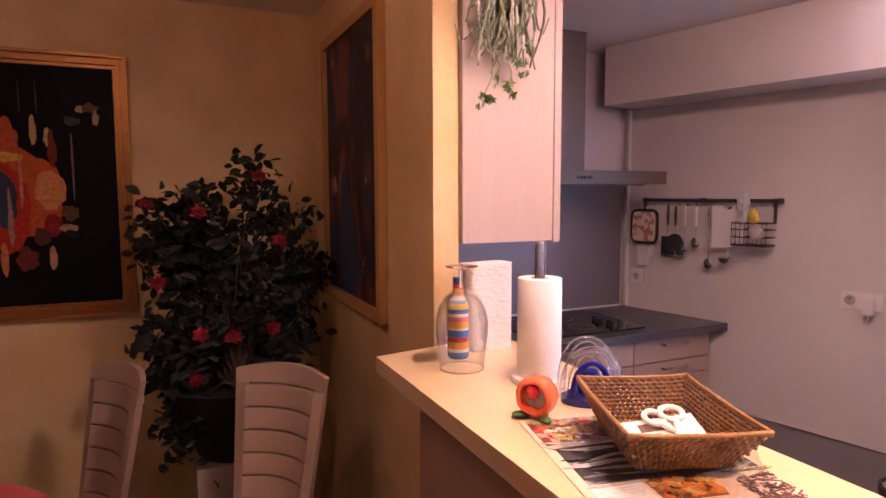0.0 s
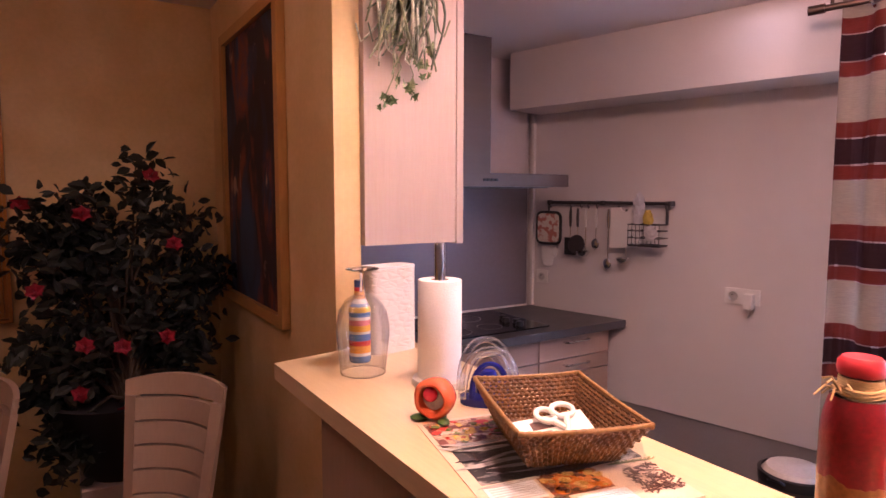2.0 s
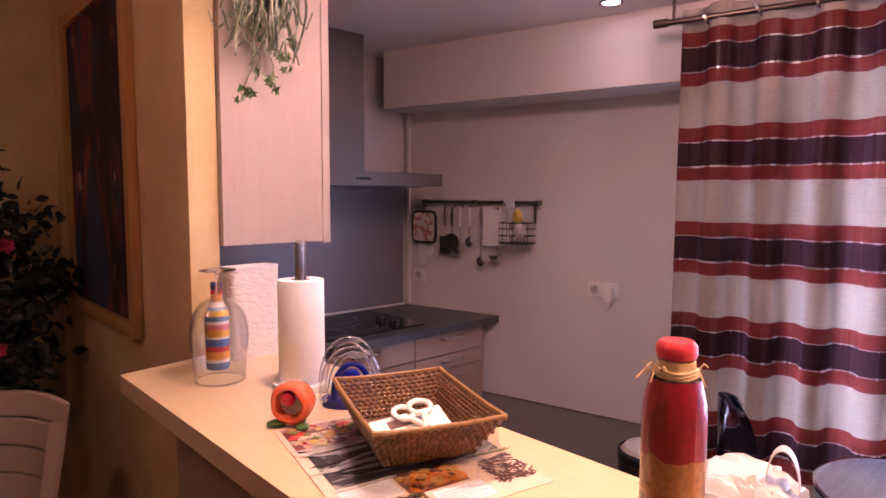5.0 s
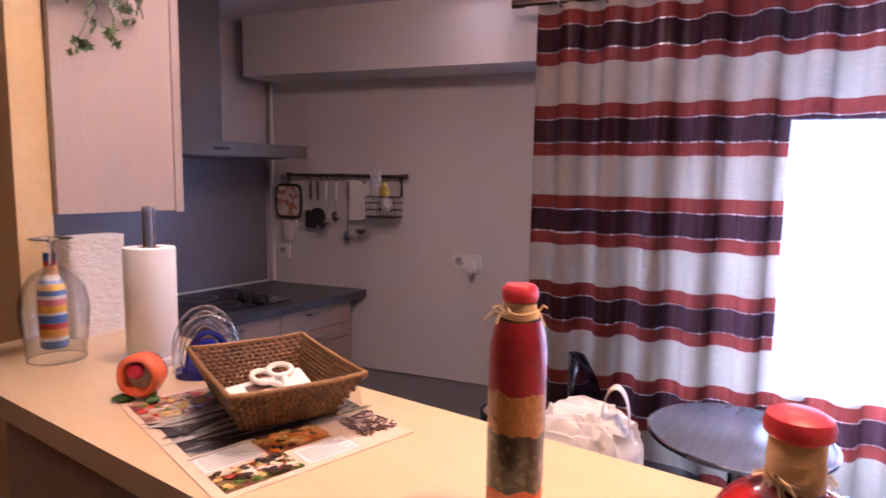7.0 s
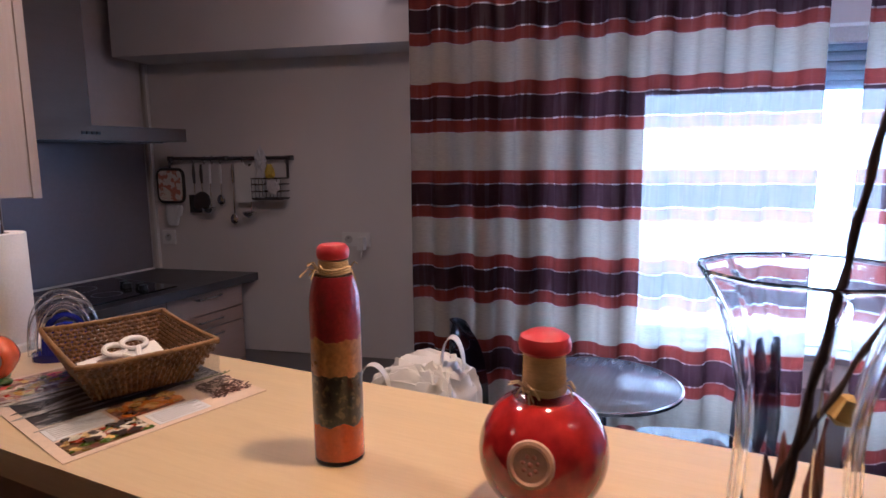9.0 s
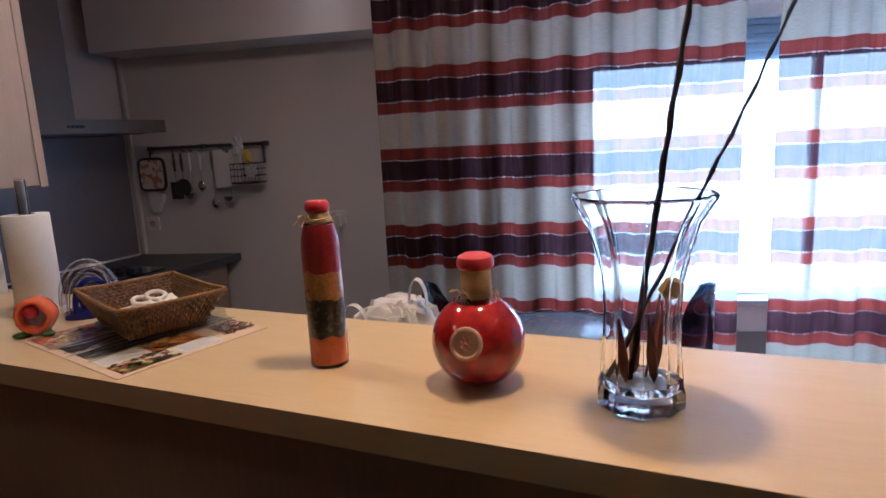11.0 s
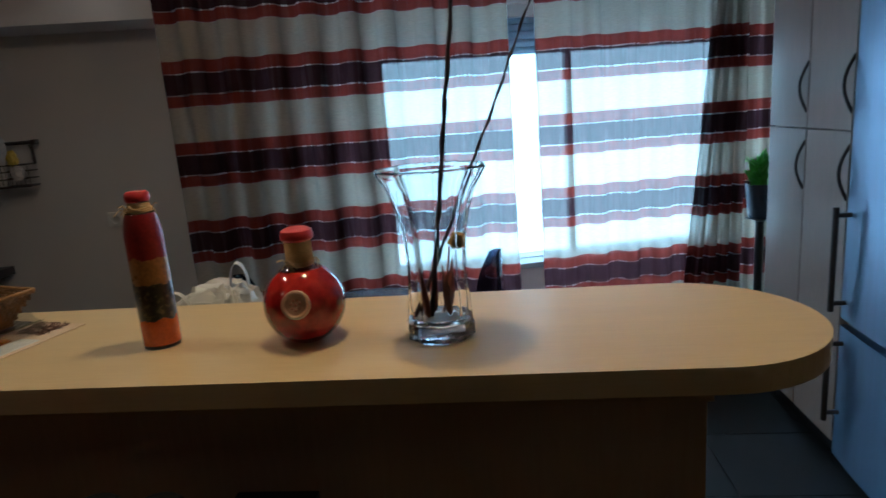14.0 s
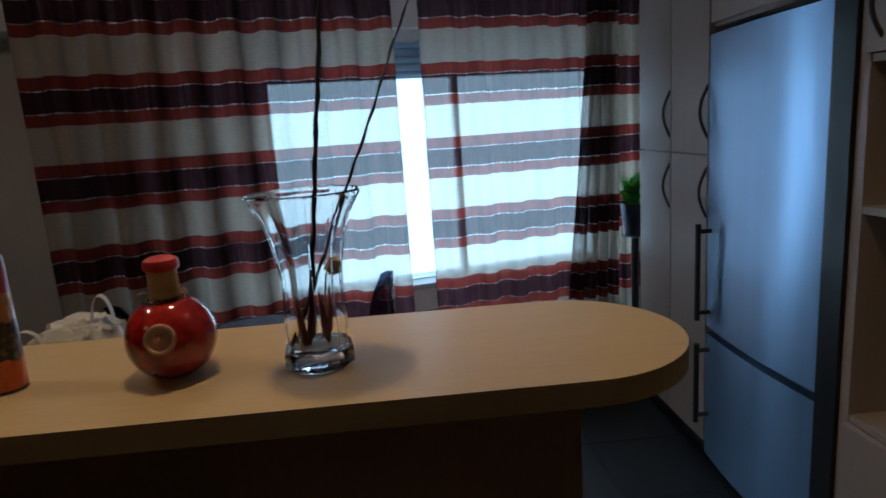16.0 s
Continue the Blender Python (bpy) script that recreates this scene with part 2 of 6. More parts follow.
# ---- building blocks ----
def thing(name, label, category, group="", kind="", m=None):
    ob = new(name)
    ob.empty_display_size = 0.05
    if m is not None:
        ob.matrix_world = m
    return tagged(ob, label, category, group, kind)


def part(name, bm, material, parent=None, label="", smooth=False, bevel=0.0):
    if bevel:
        sharp = [e for e in bm.edges if len(e.link_faces) == 2 and e.calc_face_angle(0) > 0.6]
        bmesh.ops.bevel(bm, geom=sharp, offset=bevel, segments=2, affect="EDGES", profile=0.6)
    bmesh.ops.recalc_face_normals(bm, faces=bm.faces)
    me = bpy.data.meshes.new(name)
    bm.to_mesh(me)
    bm.free()
    me.materials.append(material)
    if smooth:
        me.polygons.foreach_set("use_smooth", [True] * len(me.polygons))
        me.set_sharp_from_angle(angle=radians(40))
    ob = new(name, me)
    if parent is not None:
        ob.parent = parent
    if label:
        tagged(ob, label)
    return ob


def box(x0, x1, y0, y1, z0, z1, bm=None):
    bm = bm or bmesh.new()
    v = [bm.verts.new((x, y, z)) for z in (z0, z1) for y in (y0, y1) for x in (x0, x1)]
    for f in ((0, 2, 3, 1), (4, 5, 7, 6), (0, 1, 5, 4), (2, 6, 7, 3), (0, 4, 6, 2), (1, 3, 7, 5)):
        bm.faces.new([v[i] for i in f])
    return bm


def prism(points, z0, z1, bm=None):
    bm = bm or bmesh.new()
    lo, hi = [bm.verts.new((x, y, z0)) for x, y in points], [bm.verts.new((x, y, z1)) for x, y in points]
    bm.faces.new(lo[::-1])
    bm.faces.new(hi)
    n = len(points)
    for i in range(n):
        bm.faces.new((lo[i], lo[(i + 1) % n], hi[(i + 1) % n], hi[i]))
    return bm


def lathe(profile, seg=32, at=(0, 0, 0), bm=None, ripple=None, m=None):
    """Turns (radius, height) pairs round the z axis; ripple(angle, height) scales the radius."""
    bm = bm or bmesh.new()
    m = m or Matrix.Identity(4)
    rings = []
    for r, z in profile:
        if r < 1e-6:
            rings.append([bm.verts.new(m @ Vector((at[0], at[1], at[2] + z)))])
            continue
        ring = []
        for i in range(seg):
            a = 2 * math.pi * i / seg
            k = ripple(a, z) if ripple else 1
            ring.append(bm.verts.new(m @ Vector((at[0] + r * k * math.cos(a), at[1] + r * k * math.sin(a), at[2] + z))))
        rings.append(ring)
    for a, b in zip(rings, rings[1:]):
        for i in range(seg):
            j = (i + 1) % seg
            if len(a) == 1 and len(b) == 1:
                continue
            if len(a) == 1:
                bm.faces.new((a[0], b[j], b[i]))
            elif len(b) == 1:
                bm.faces.new((a[i], a[j], b[0]))
            else:
                bm.faces.new((a[i], a[j], b[j], b[i]))
    return bm


def tube(points, r, seg=8, bm=None, closed=False):
    """A round rod along points; r is one radius or one for each point."""
    bm = bm or bmesh.new()
    pts = [Vector(p) for p in points]
    n = len(pts)
    rs = r if isinstance(r, (list, tuple)) else [r] * n
    rings, side = [], None
    for i, p in enumerate(pts):
        d = (pts[(i + 1) % n] - pts[i - 1]) if closed else (pts[min(i + 1, n - 1)] - pts[max(i - 1, 0)])
        d.normalize()
        if side is None:
            side = d.orthogonal().normalized()
        side = (side - d * side.dot(d)).normalized()
        up = d.cross(side)
        rings.append([bm.verts.new(p + rs[i] * (math.cos(a) * side + math.sin(a) * up)) for a in (2 * math.pi * k / seg for k in range(seg))])
    for i in range(n if closed else n - 1):
        a, b = rings[i], rings[(i + 1) % n]
        for k in range(seg):
            bm.faces.new((a[k], a[(k + 1) % seg], b[(k + 1) % seg], b[k]))
    if not closed:
        bm.faces.new(rings[0][::-1])
        bm.faces.new(rings[-1])
    return bm


def disc_rod(r, z0, z1, at=(0, 0), seg=24, bm=None):
    return lathe([(0, z0), (r, z0), (r, z1), (0, z1)], seg, (at[0], at[1], 0), bm)


SKEW = pose(0, 0, 0, 0, 0, WALL_TURN)      # x towards the window wall, y along it
WALL_AT = 3.02

# ---- setting ----
floor = tagged(new("floor"), "dark grey tiled kitchen and dining floor", "floor", kind="structure")
part("screed", box(-2.7, 4.0, -2.4, 3.3, -0.12, -0.006), GROUT, floor)
tile_bm = box(-0.2235, 0.2235, -0.2235, 0.2235, -0.008, 0.0)
tile_first = part("tile", tile_bm, FLOOR_TILE, floor, bevel=0.002)
spots_ = [(-2.4 + 0.45 * i, -2.1 + 0.45 * j) for i in range(14) for j in range(12)]
tile_first.location = (*spots_[0], 0)
for tx, ty in spots_[1:]:
    o = tile_first.copy()
    scene.collection.objects.link(o)
    o.location = (tx, ty, 0)

ceiling = part("ceiling_kitchen", box(0.77, 3.75, -2.2, 3.2, KITCHEN_TOP, KITCHEN_TOP + 0.15), CEILING)
tagged(ceiling, "plain matt white kitchen ceiling", "ceiling", kind="structure")
ceiling_d = part("ceiling_dining", box(-2.7, 0.77, -2.2, 3.2, DINING_TOP, DINING_TOP + 0.15), CEILING)
tagged(ceiling_d, "plain matt dining room ceiling", "ceiling", kind="structure")

w = tagged(part("wall_north", box(-2.7, 0.684, 3.03, 3.2, 0, DINING_TOP), WALL_YELLOW), "ochre sponged plaster wall of the dining room", "wall", kind="structure")
w = tagged(part("wall_north_kitchen", box(0.77, 2.62, 2.955, 3.2, 0, KITCHEN_TOP), WALL_KITCHEN), "pale kitchen wall behind the hob", "wall", kind="structure")
w = tagged(part("wall_partition", box(0.684, 0.757, 1.665, 3.2, 0, DINING_TOP), WALL_YELLOW, bevel=0.004), "ochre sponged end wall between dining room and kitchen", "wall", kind="structure")
w = tagged(part("wall_west", box(-2.75, -2.6, -2.2, 3.2, 0, DINING_TOP), WALL_YELLOW), "ochre plaster wall of the dining room", "wall", kind="structure")
w = tagged(part("wall_south", box(-2.75, 3.7, -2.25, -2.05, 0, DINING_TOP), WALL_YELLOW), "plain plaster wall behind the cabinets", "wall", kind="structure")

WIN_Y0, WIN_Y1, WIN_Z0, WIN_Z1 = -2.21, -0.205, 0.60, 2.02
wall = tagged(new("wall_window"), "pale wall with a window, its low part dark grey", "wall", kind="structure")
wall.matrix_world = SKEW
bm = box(WALL_AT, WALL_AT + 0.22, WIN_Y1, 2.42, 0.46, 2.31)
box(WALL_AT, WALL_AT + 0.22, -3.1, WIN_Y0, 0.46, 2.31, bm)
box(WALL_AT, WALL_AT + 0.22, WIN_Y0, WIN_Y1, 0.46, WIN_Z0, bm)
box(WALL_AT, WALL_AT + 0.22, WIN_Y0, WIN_Y1, WIN_Z1, 2.31, bm)
part("plaster", bm, WALL_KITCHEN, wall)
part("low_part", box(WALL_AT + 0.012, WALL_AT + 0.22, -3.1, 2.42, 0, 0.457), WALL_LOW, wall, "dark grey low part of the wall")
beam = part("beam", box(2.745, WALL_AT - 0.002, -0.12, 2.262, 1.990, KITCHEN_TOP - 0.002), WALL_KITCHEN, bevel=0.004)
tagged(beam, "boxed-in white ceiling beam over the wall", "beam", kind="structure")
beam.matrix_world = SKEW
corner = part("trim", box(2.995, 3.017, 2.285, 2.30, 0.90, 1.988), WHITE_PLASTIC, bevel=0.002)
corner.matrix_world = SKEW
tagged(corner, "thin pale sealing strip in the wall corner", "trim", kind="structure")

# window: two sashes, a roller shutter partly down, and what lies outside
window = tagged(new("window_1"), "white double window with half-lowered grey roller shutter", "window", kind="structure")
window.matrix_world = SKEW
WD = WALL_AT + 0.08
mid = -1.275
bm = box(WD, WD + 0.06, WIN_Y0, WIN_Y1, WIN_Z0, WIN_Z0 + 0.035)
box(WD, WD + 0.06, WIN_Y0, WIN_Y1, WIN_Z1 - 0.06, WIN_Z1, bm)
box(WD, WD + 0.06, WIN_Y0, WIN_Y0 + 0.05, WIN_Z0 + 0.035, WIN_Z1 - 0.06, bm)
box(WD, WD + 0.06, WIN_Y1 - 0.05, WIN_Y1, WIN_Z0 + 0.035, WIN_Z1 - 0.06, bm)
box(WD, WD + 0.06, mid - 0.016, mid + 0.016, WIN_Z0 + 0.035, WIN_Z1 - 0.06, bm)
part("window_frame", bm, mat("window_paint", (0.7, 0.72, 0.74), 0.4), window, bevel=0.003)
part("window_sill", box(WALL_AT - 0.05, WD, WIN_Y0 - 0.02, WIN_Y1 + 0.02, WIN_Z0, WIN_Z0 + 0.03), mat("grey_sill", (0.34, 0.34, 0.36), 0.5), window, bevel=0.004)
for a, b in ((WIN_Y0 + 0.05, mid - 0.022), (mid + 0.022, WIN_Y1 - 0.05)):
    pane = part("pane", box(WD + 0.028, WD + 0.032, a, b, WIN_Z0 + 0.035, WIN_Z1 - 0.06), CLEAR, window)
    pane.visible_shadow = False
SLAT = mat("shutter_slat", (0.34, 0.45, 0.60), 0.5)
for k in range(6):
    z = WIN_Z1 - 0.005 - 0.041 * (k + 1)
    bm = tube([(WD + 0.085, WIN_Y0 + 0.01, z + 0.02), (WD + 0.085, WIN_Y1 - 0.01, z + 0.02)], 0.0205, 8)
    bmesh.ops.scale(bm, vec=(0.45, 1, 1), space=Matrix.Translation((-(WD + 0.085), 0, 0)), verts=bm.verts)
    part("slat", bm, SLAT, window)
SKY = glow("bright_distance", (0.80, 0.94, 1.0), 85.0)
backdrop = part("backdrop", box(9.0, 9.05, -14, 9, -2.5, 9.0), SKY)
backdrop.matrix_world = SKEW
tagged(backdrop, "bright hazy sky beyond the window", "sky", kind="structure")
RENDER_PALE = mat("pale_render", (0.72, 0.76, 0.82), 0.8)
par = part("parapet", box(4.25, 4.37, -4.0, 2.0, -0.1, 0.36), RENDER_PALE, bevel=0.01)
par.matrix_world = SKEW
tagged(par, "low pale rendered balcony kerb outside the window", "parapet", kind="structure")
slab = part("balcony_floor", box(WALL_AT + 0.222, 4.248, -4.0, 2.0, -0.1, 0.008), RENDER_PALE)
slab.matrix_world = SKEW
tagged(slab, "pale rendered balcony floor outside the window", "balcony", kind="structure")
tagged(part("ground", box(-60, 60, -60, 60, -3.2, -3.0), mat("far_ground", (0.16, 0.18, 0.14), 0.9)), "pale ground far below the window", "ground", kind="structure")


# ---- bar ----
BAR_Z, BX0, BX1, BR = 1.14, 0.50, 0.888, 0.194
outline = [(BX0, 1.60), (BX0, -0.435)]
outline += [((BX0 + BX1) / 2 + BR * math.cos(a), -0.435 + BR * math.sin(a)) for a in (math.pi + math.pi * k / 24 for k in range(1, 24))]
outline += [(BX1, -0.435), (BX1, 1.64), (0.772, 1.655), (0.66, 1.628)]
bar = thing("bar_counter", "high bar with round-ended maple laminate top, brown panelled base", "bar counter")
part("top", prism(outline, BAR_Z - 0.038, BAR_Z), MAPLE, bar, "pale maple laminate top with rounded end", bevel=0.0025)
part("front_panel", box(0.615, 0.645, -0.44, 1.60, 0.0, BAR_Z - 0.040), PANEL, bar, bevel=0.002)
part("back_panel", box(0.80, 0.83, -0.44, 1.60, 0.0, BAR_Z - 0.040), PANEL, bar, bevel=0.002)
part("end_panel", box(0.647, 0.798, -0.44, -0.41, 0.0, BAR_Z - 0.040), PANEL, bar, bevel=0.002)
part("rail", box(0.585, 0.612, -0.44, 1.60, BAR_Z - 0.09, BAR_Z - 0.041), MAPLE_EDGE, bar, bevel=0.002)
low = thing("lower_worktop", "grey worktop on the kitchen side of the bar", "worktop")
part("top", box(0.835, 1.22, -0.42, 1.50, 0.852, 0.892), WORKTOP, low, bevel=0.003)
part("cabinet_body", box(0.835, 1.19, -0.40, 1.50, 0.0, 0.850), CAB_GREY, low, bevel=0.002)


# ---- kitchen: hob side ----
def handle_bar(x0, x1, y, z, parent, r=0.005):
    part("handle", tube([(x0, y + 0.025, z), (x0, y, z), (x0 + 0.012, y - 0.012, z), (x1 - 0.012, y - 0.012, z), (x1, y, z), (x1, y + 0.025, z)], r, 8), CHROME, parent, "slim metal handle", smooth=True)


def base_unit(x0, x1, splits):
    unit = thing("base_cabinet", "beech-fronted base cabinet with drawers under grey worktop", "cabinet", "base cabinets under the hob")
    part("body", box(x0 + 0.002, x1 - 0.002, 2.392, 2.95, 0.1, 0.850), CAB_GREY, unit)
    part("plinth", box(x0 + 0.002, x1 - 0.002, 2.44, 2.95, 0.0, 0.098), BLACK, unit)
    for z0, z1 in zip(splits, splits[1:]):
        front = part("drawer", box(x0 + 0.003, x1 - 0.003, 2.368, 2.390, z0 + 0.003, z1 - 0.003), DRAWER_WOOD, unit, bevel=0.002)
        handle_bar((x0 + x1) / 2 - 0.08, (x0 + x1) / 2 + 0.08, 2.352, z1 - 0.03, front)


base_unit(0.80, 1.40, (0.1, 0.50, 0.66, 0.85))
base_unit(1.40, 2.00, (0.1, 0.45, 0.735, 0.85))
base_unit(2.00, 2.475, (0.1, 0.45, 0.66, 0.735, 0.85))
worktop = thing("worktop", "slate grey laminate worktop along the wall", "worktop")
part("top", prism([(0.80, 2.335), (2.568, 2.335), (2.425, 2.948), (0.80, 2.948)], 0.852, 0.892), WORKTOP, worktop, bevel=0.003)
part("back_seal", box(0.80, 2.40, 2.938, 2.948, 0.892, 0.902), WHITE_PLASTIC, worktop)
hob = thing("hob", "black glass hob with knobs set in the worktop", "hob")
part("glass", box(1.50, 2.11, 2.42, 2.90, 0.893, 0.899), BLACK_GLASS, hob, bevel=0.002)
for i in range(4):
    part("knob", lathe([(0, 0), (0.021, 0), (0.018, 0.022), (0, 0.024)], 18, (2.0 + 0.025 * (i % 2) - 0.02, 2.49 + 0.055 * i, 0.899)), BLACK, hob, smooth=True)
for cx, cy, r in ((1.63, 2.54, 0.08), (1.63, 2.77, 0.06), (1.84, 2.55, 0.06), (1.84, 2.77, 0.085)):
    part("heating_zone", lathe([(r, 0), (r + 0.003, 0), (r + 0.003, 0.0006), (r, 0.0006), (r, 0)], 40, (cx, cy, 0.8992)), mat("hob_print", (0.12, 0.12, 0.12), 0.3), hob)
splash = part("splashback", box(0.80, 2.395, 2.940, 2.953, 0.903, 1.60), SPLASH)
upper = part("wall_panel", box(0.80, 2.395, 2.944, 2.953, 1.602, KITCHEN_TOP - 0.003), PANEL_SATIN)
tagged(upper, "pale satin panel on the wall round the chimney", "wall panel", kind="structure")
tagged(splash, "blue-grey metallic splashback behind the hob", "splashback", kind="structure")

hood = thing("range_hood", "brushed steel chimney range hood on the wall", "range hood")
part("canopy", box(1.34, 2.295, 2.50, 2.938, 1.578, 1.640), STEEL, hood, bevel=0.003)
part("chimney", box(1.60, 1.883, 2.61, 2.938, 1.641, KITCHEN_TOP - 0.002), STEEL, hood, bevel=0.003)
part("filter", box(1.42, 2.21, 2.56, 2.90, 1.572, 1.5775), DARK_METAL, hood)
for i in range(4):
    part("button", box(1.76 + i * 0.022, 1.776 + i * 0.022, 2.494, 2.500, 1.602, 1.614), BLACK, hood)

# wall cabinets on the kitchen side of the partition
for i, (y0, y1) in enumerate(((1.645, 2.10), (2.105, 2.55))):
    cab = thing("wall_cabinet", "rosy beech wall cabinet with plain end panel", "cabinet", "wall cabinets over the bar")
    part("body", box(0.760, 1.043, y0, y1, 1.405, KITCHEN_TOP - 0.003), CAB_WOOD, cab, bevel=0.002)
    door = part("door", box(1.047, 1.069, y0, y1 - 0.003, 1.400, KITCHEN_TOP - 0.006), CAB_WOOD, cab, bevel=0.002)
    part("handle", tube([(1.068, y1 - 0.05, 1.44), (1.090, y1 - 0.05, 1.46), (1.090, y1 - 0.05, 1.58), (1.068, y1 - 0.05, 1.60)], 0.005), CHROME, door, smooth=True)


# ---- kitchen: window wall ----
def on_wall(ob):
    ob.matrix_world = SKEW
    return ob


rail = on_wall(thing("utensil_rail", "dark metal utensil rail fixed to the wall", "utensil rail"))
RX, RZ = 2.985, 1.497
part("bar", tube([(RX, 1.455, RZ), (RX, 2.165, RZ)], 0.009, 10), DARK_METAL, rail, smooth=True)
for y in (1.46, 1.83, 2.16):
    part("bracket", lathe([(0, -0.012), (0.016, -0.012), (0.016, 0.012), (0, 0.012)], 14, (RX, y, RZ)), DARK_METAL, rail)
for y in (1.485, 1.60, 1.73, 1.86, 1.91, 1.955, 2.02, 2.15):
    part("hook", tube([(RX, y, RZ + 0.012), (RX - 0.013, y, RZ + 0.004), (RX - 0.013, y, RZ - 0.02), (RX - 0.004, y, RZ - 0.03), (RX + 0.004, y, RZ - 0.02)], 0.0022, 6), DARK_METAL, rail)

QUILT = mat("quilted_cotton", (0.62, 0.55, 0.46), 0.95, var=0.2, scale=26, fine=120, bump=0.5, color2=(0.42, 0.16, 0.12), cut=(0.5, 0.56))
holder = on_wall(thing("pot_holder", "quilted pot holder with dark border hanging on the rail", "pot holder"))
part("pad", box(RX - 0.018, RX - 0.006, 2.085, 2.23, 1.275, 1.435), QUILT, holder, bevel=0.012)
edge_pts = [(RX - 0.012, 2.158 + 0.078 * math.copysign(abs(math.cos(a)) ** 0.35, math.cos(a)), 1.355 + 0.086 * math.copysign(abs(math.sin(a)) ** 0.35, math.sin(a))) for a in (2 * math.pi * k / 40 for k in range(40))]
part("border", tube(edge_pts, 0.009, 8, closed=True), BLACK, holder, "dark bound edge", smooth=True)
part("loop", tube([(RX - 0.012, 2.158, 1.44), (RX - 0.014, 2.152, 1.47), (RX - 0.012, 2.158, 1.492), (RX - 0.010, 2.164, 1.47), (RX - 0.012, 2.16, 1.44)], 0.003, 6), BLACK, holder)
mitt = on_wall(thing("oven_mitt", "pale cotton oven mitt hanging behind the pot holder", "oven mitt"))
bm = lathe([(0, 0), (0.03, 0.006), (0.042, 0.04), (0.045, 0.12), (0.04, 0.2), (0.042, 0.29), (0, 0.292)], 20)
bmesh.ops.scale(bm, vec=(0.25, 1, 1), verts=bm.verts)
bmesh.ops.translate(bm, vec=(RX + 0.014, 2.18, 1.135), verts=bm.verts)
part("glove", bm, WHITE_PLASTIC, mitt, smooth=True)
bm = lathe([(0, -0.03), (0.018, -0.02), (0.018, 0.02), (0, 0.045)], 14, m=pose(RX + 0.014, 2.135, 1.215, 20, 0, 0) @ Matrix.Diagonal((0.5, 1, 1, 1)))
part("thumb", bm, WHITE_PLASTIC, mitt, smooth=True)


def utensil(kind, y, length, head, label, handle_mat):
    u = on_wall(thing(kind, label, "kitchen utensil", "utensils on the rail"))
    top = RZ - 0.03
    part("handle", tube([(RX - 0.006, y, top), (RX - 0.008, y, top - 0.05), (RX - 0.006, y, top - 0.10)], [0.006, 0.0085, 0.006], 10), handle_mat, u, smooth=True)
    part("shaft", tube([(RX - 0.006, y, top - 0.098), (RX - 0.006, y, top - length)], 0.003, 8), CHROME, u, smooth=True)
    z = top - length
    if head == "ladle":
        bm = lathe([(0.0, -0.030), (0.018, -0.026), (0.033, -0.010), (0.038, 0.004), (0.036, 0.004), (0.030, -0.008), (0.0, -0.026)], 22, (RX - 0.03, y, z))
        part("bowl", bm, CHROME, u, smooth=True)
    elif head == "skimmer":
        bm = lathe([(0, -0.006), (0.045, 0), (0.052, 0.006), (0.05, 0.008), (0, 0)], 24, m=pose(RX - 0.010, y, z - 0.045, 0, -82, 0))
        part("disc", bm, DARK_METAL, u, smooth=True)
    elif head == "turner":
        part("blade", prism([(RX - 0.008, y - 0.036), (RX - 0.005, y - 0.036), (RX - 0.005, y + 0.036), (RX - 0.008, y + 0.036)], z - 0.095, z), BLACK, u, bevel=0.001)
    else:
        bm = lathe([(0, -0.03), (0.022, -0.01), (0.024, 0.012), (0.012, 0.03), (0, 0.032)], 18, m=pose(RX - 0.012, y, z - 0.02) @ Matrix.Diagonal((0.35, 1, 1, 1)))
        part("bowl", bm, CHROME, u, smooth=True)


utensil("spatula", 2.02, 0.16, "turner", "dark slotted turner hanging on the rail", DARK_METAL)
utensil("skimmer", 1.975, 0.15, "skimmer", "dark skimmer hanging on the rail", DARK_METAL)
utensil("ladle", 1.925, 0.23, "ladle", "steel ladle hanging on the rail", WHITE_PLASTIC)
utensil("spoon", 1.862, 0.17, "spoon", "pale-handled serving spoon on the rail", WHITE_PLASTIC)
utensil("serving_spoon", 1.79, 0.27, "spoon", "long steel spoon hanging on the rail", CHROME)
utensil("skimmer_small", 1.69, 0.25, "ladle", "small dark ladle hanging behind the board", DARK_METAL)

board = on_wall(thing("cutting_board", "white plastic cutting board hanging on the rail", "cutting board"))
bm = bmesh.new()
pts = [(1.605, 1.278), (1.765, 1.268), (1.765, 1.472), (1.712, 1.476)]
pts += [(1.688 + 0.024 * math.cos(a), 1.474 - 0.020 * math.sin(a)) for a in (math.pi * k / 8 for k in range(1, 8))]
pts += [(1.662, 1.476), (1.605, 1.474)]
lo = [bm.verts.new((RX - 0.030, y, z)) for y, z in pts]
hi = [bm.verts.new((RX - 0.020, y, z)) for y, z in pts]
bm.faces.new(lo)
bm.faces.new(hi[::-1])
for i in range(len(pts)):
    bm.faces.new((lo[i], lo[i - 1], hi[i - 1], hi[i]))
part("panel", bm, WHITE_PLASTIC, board)

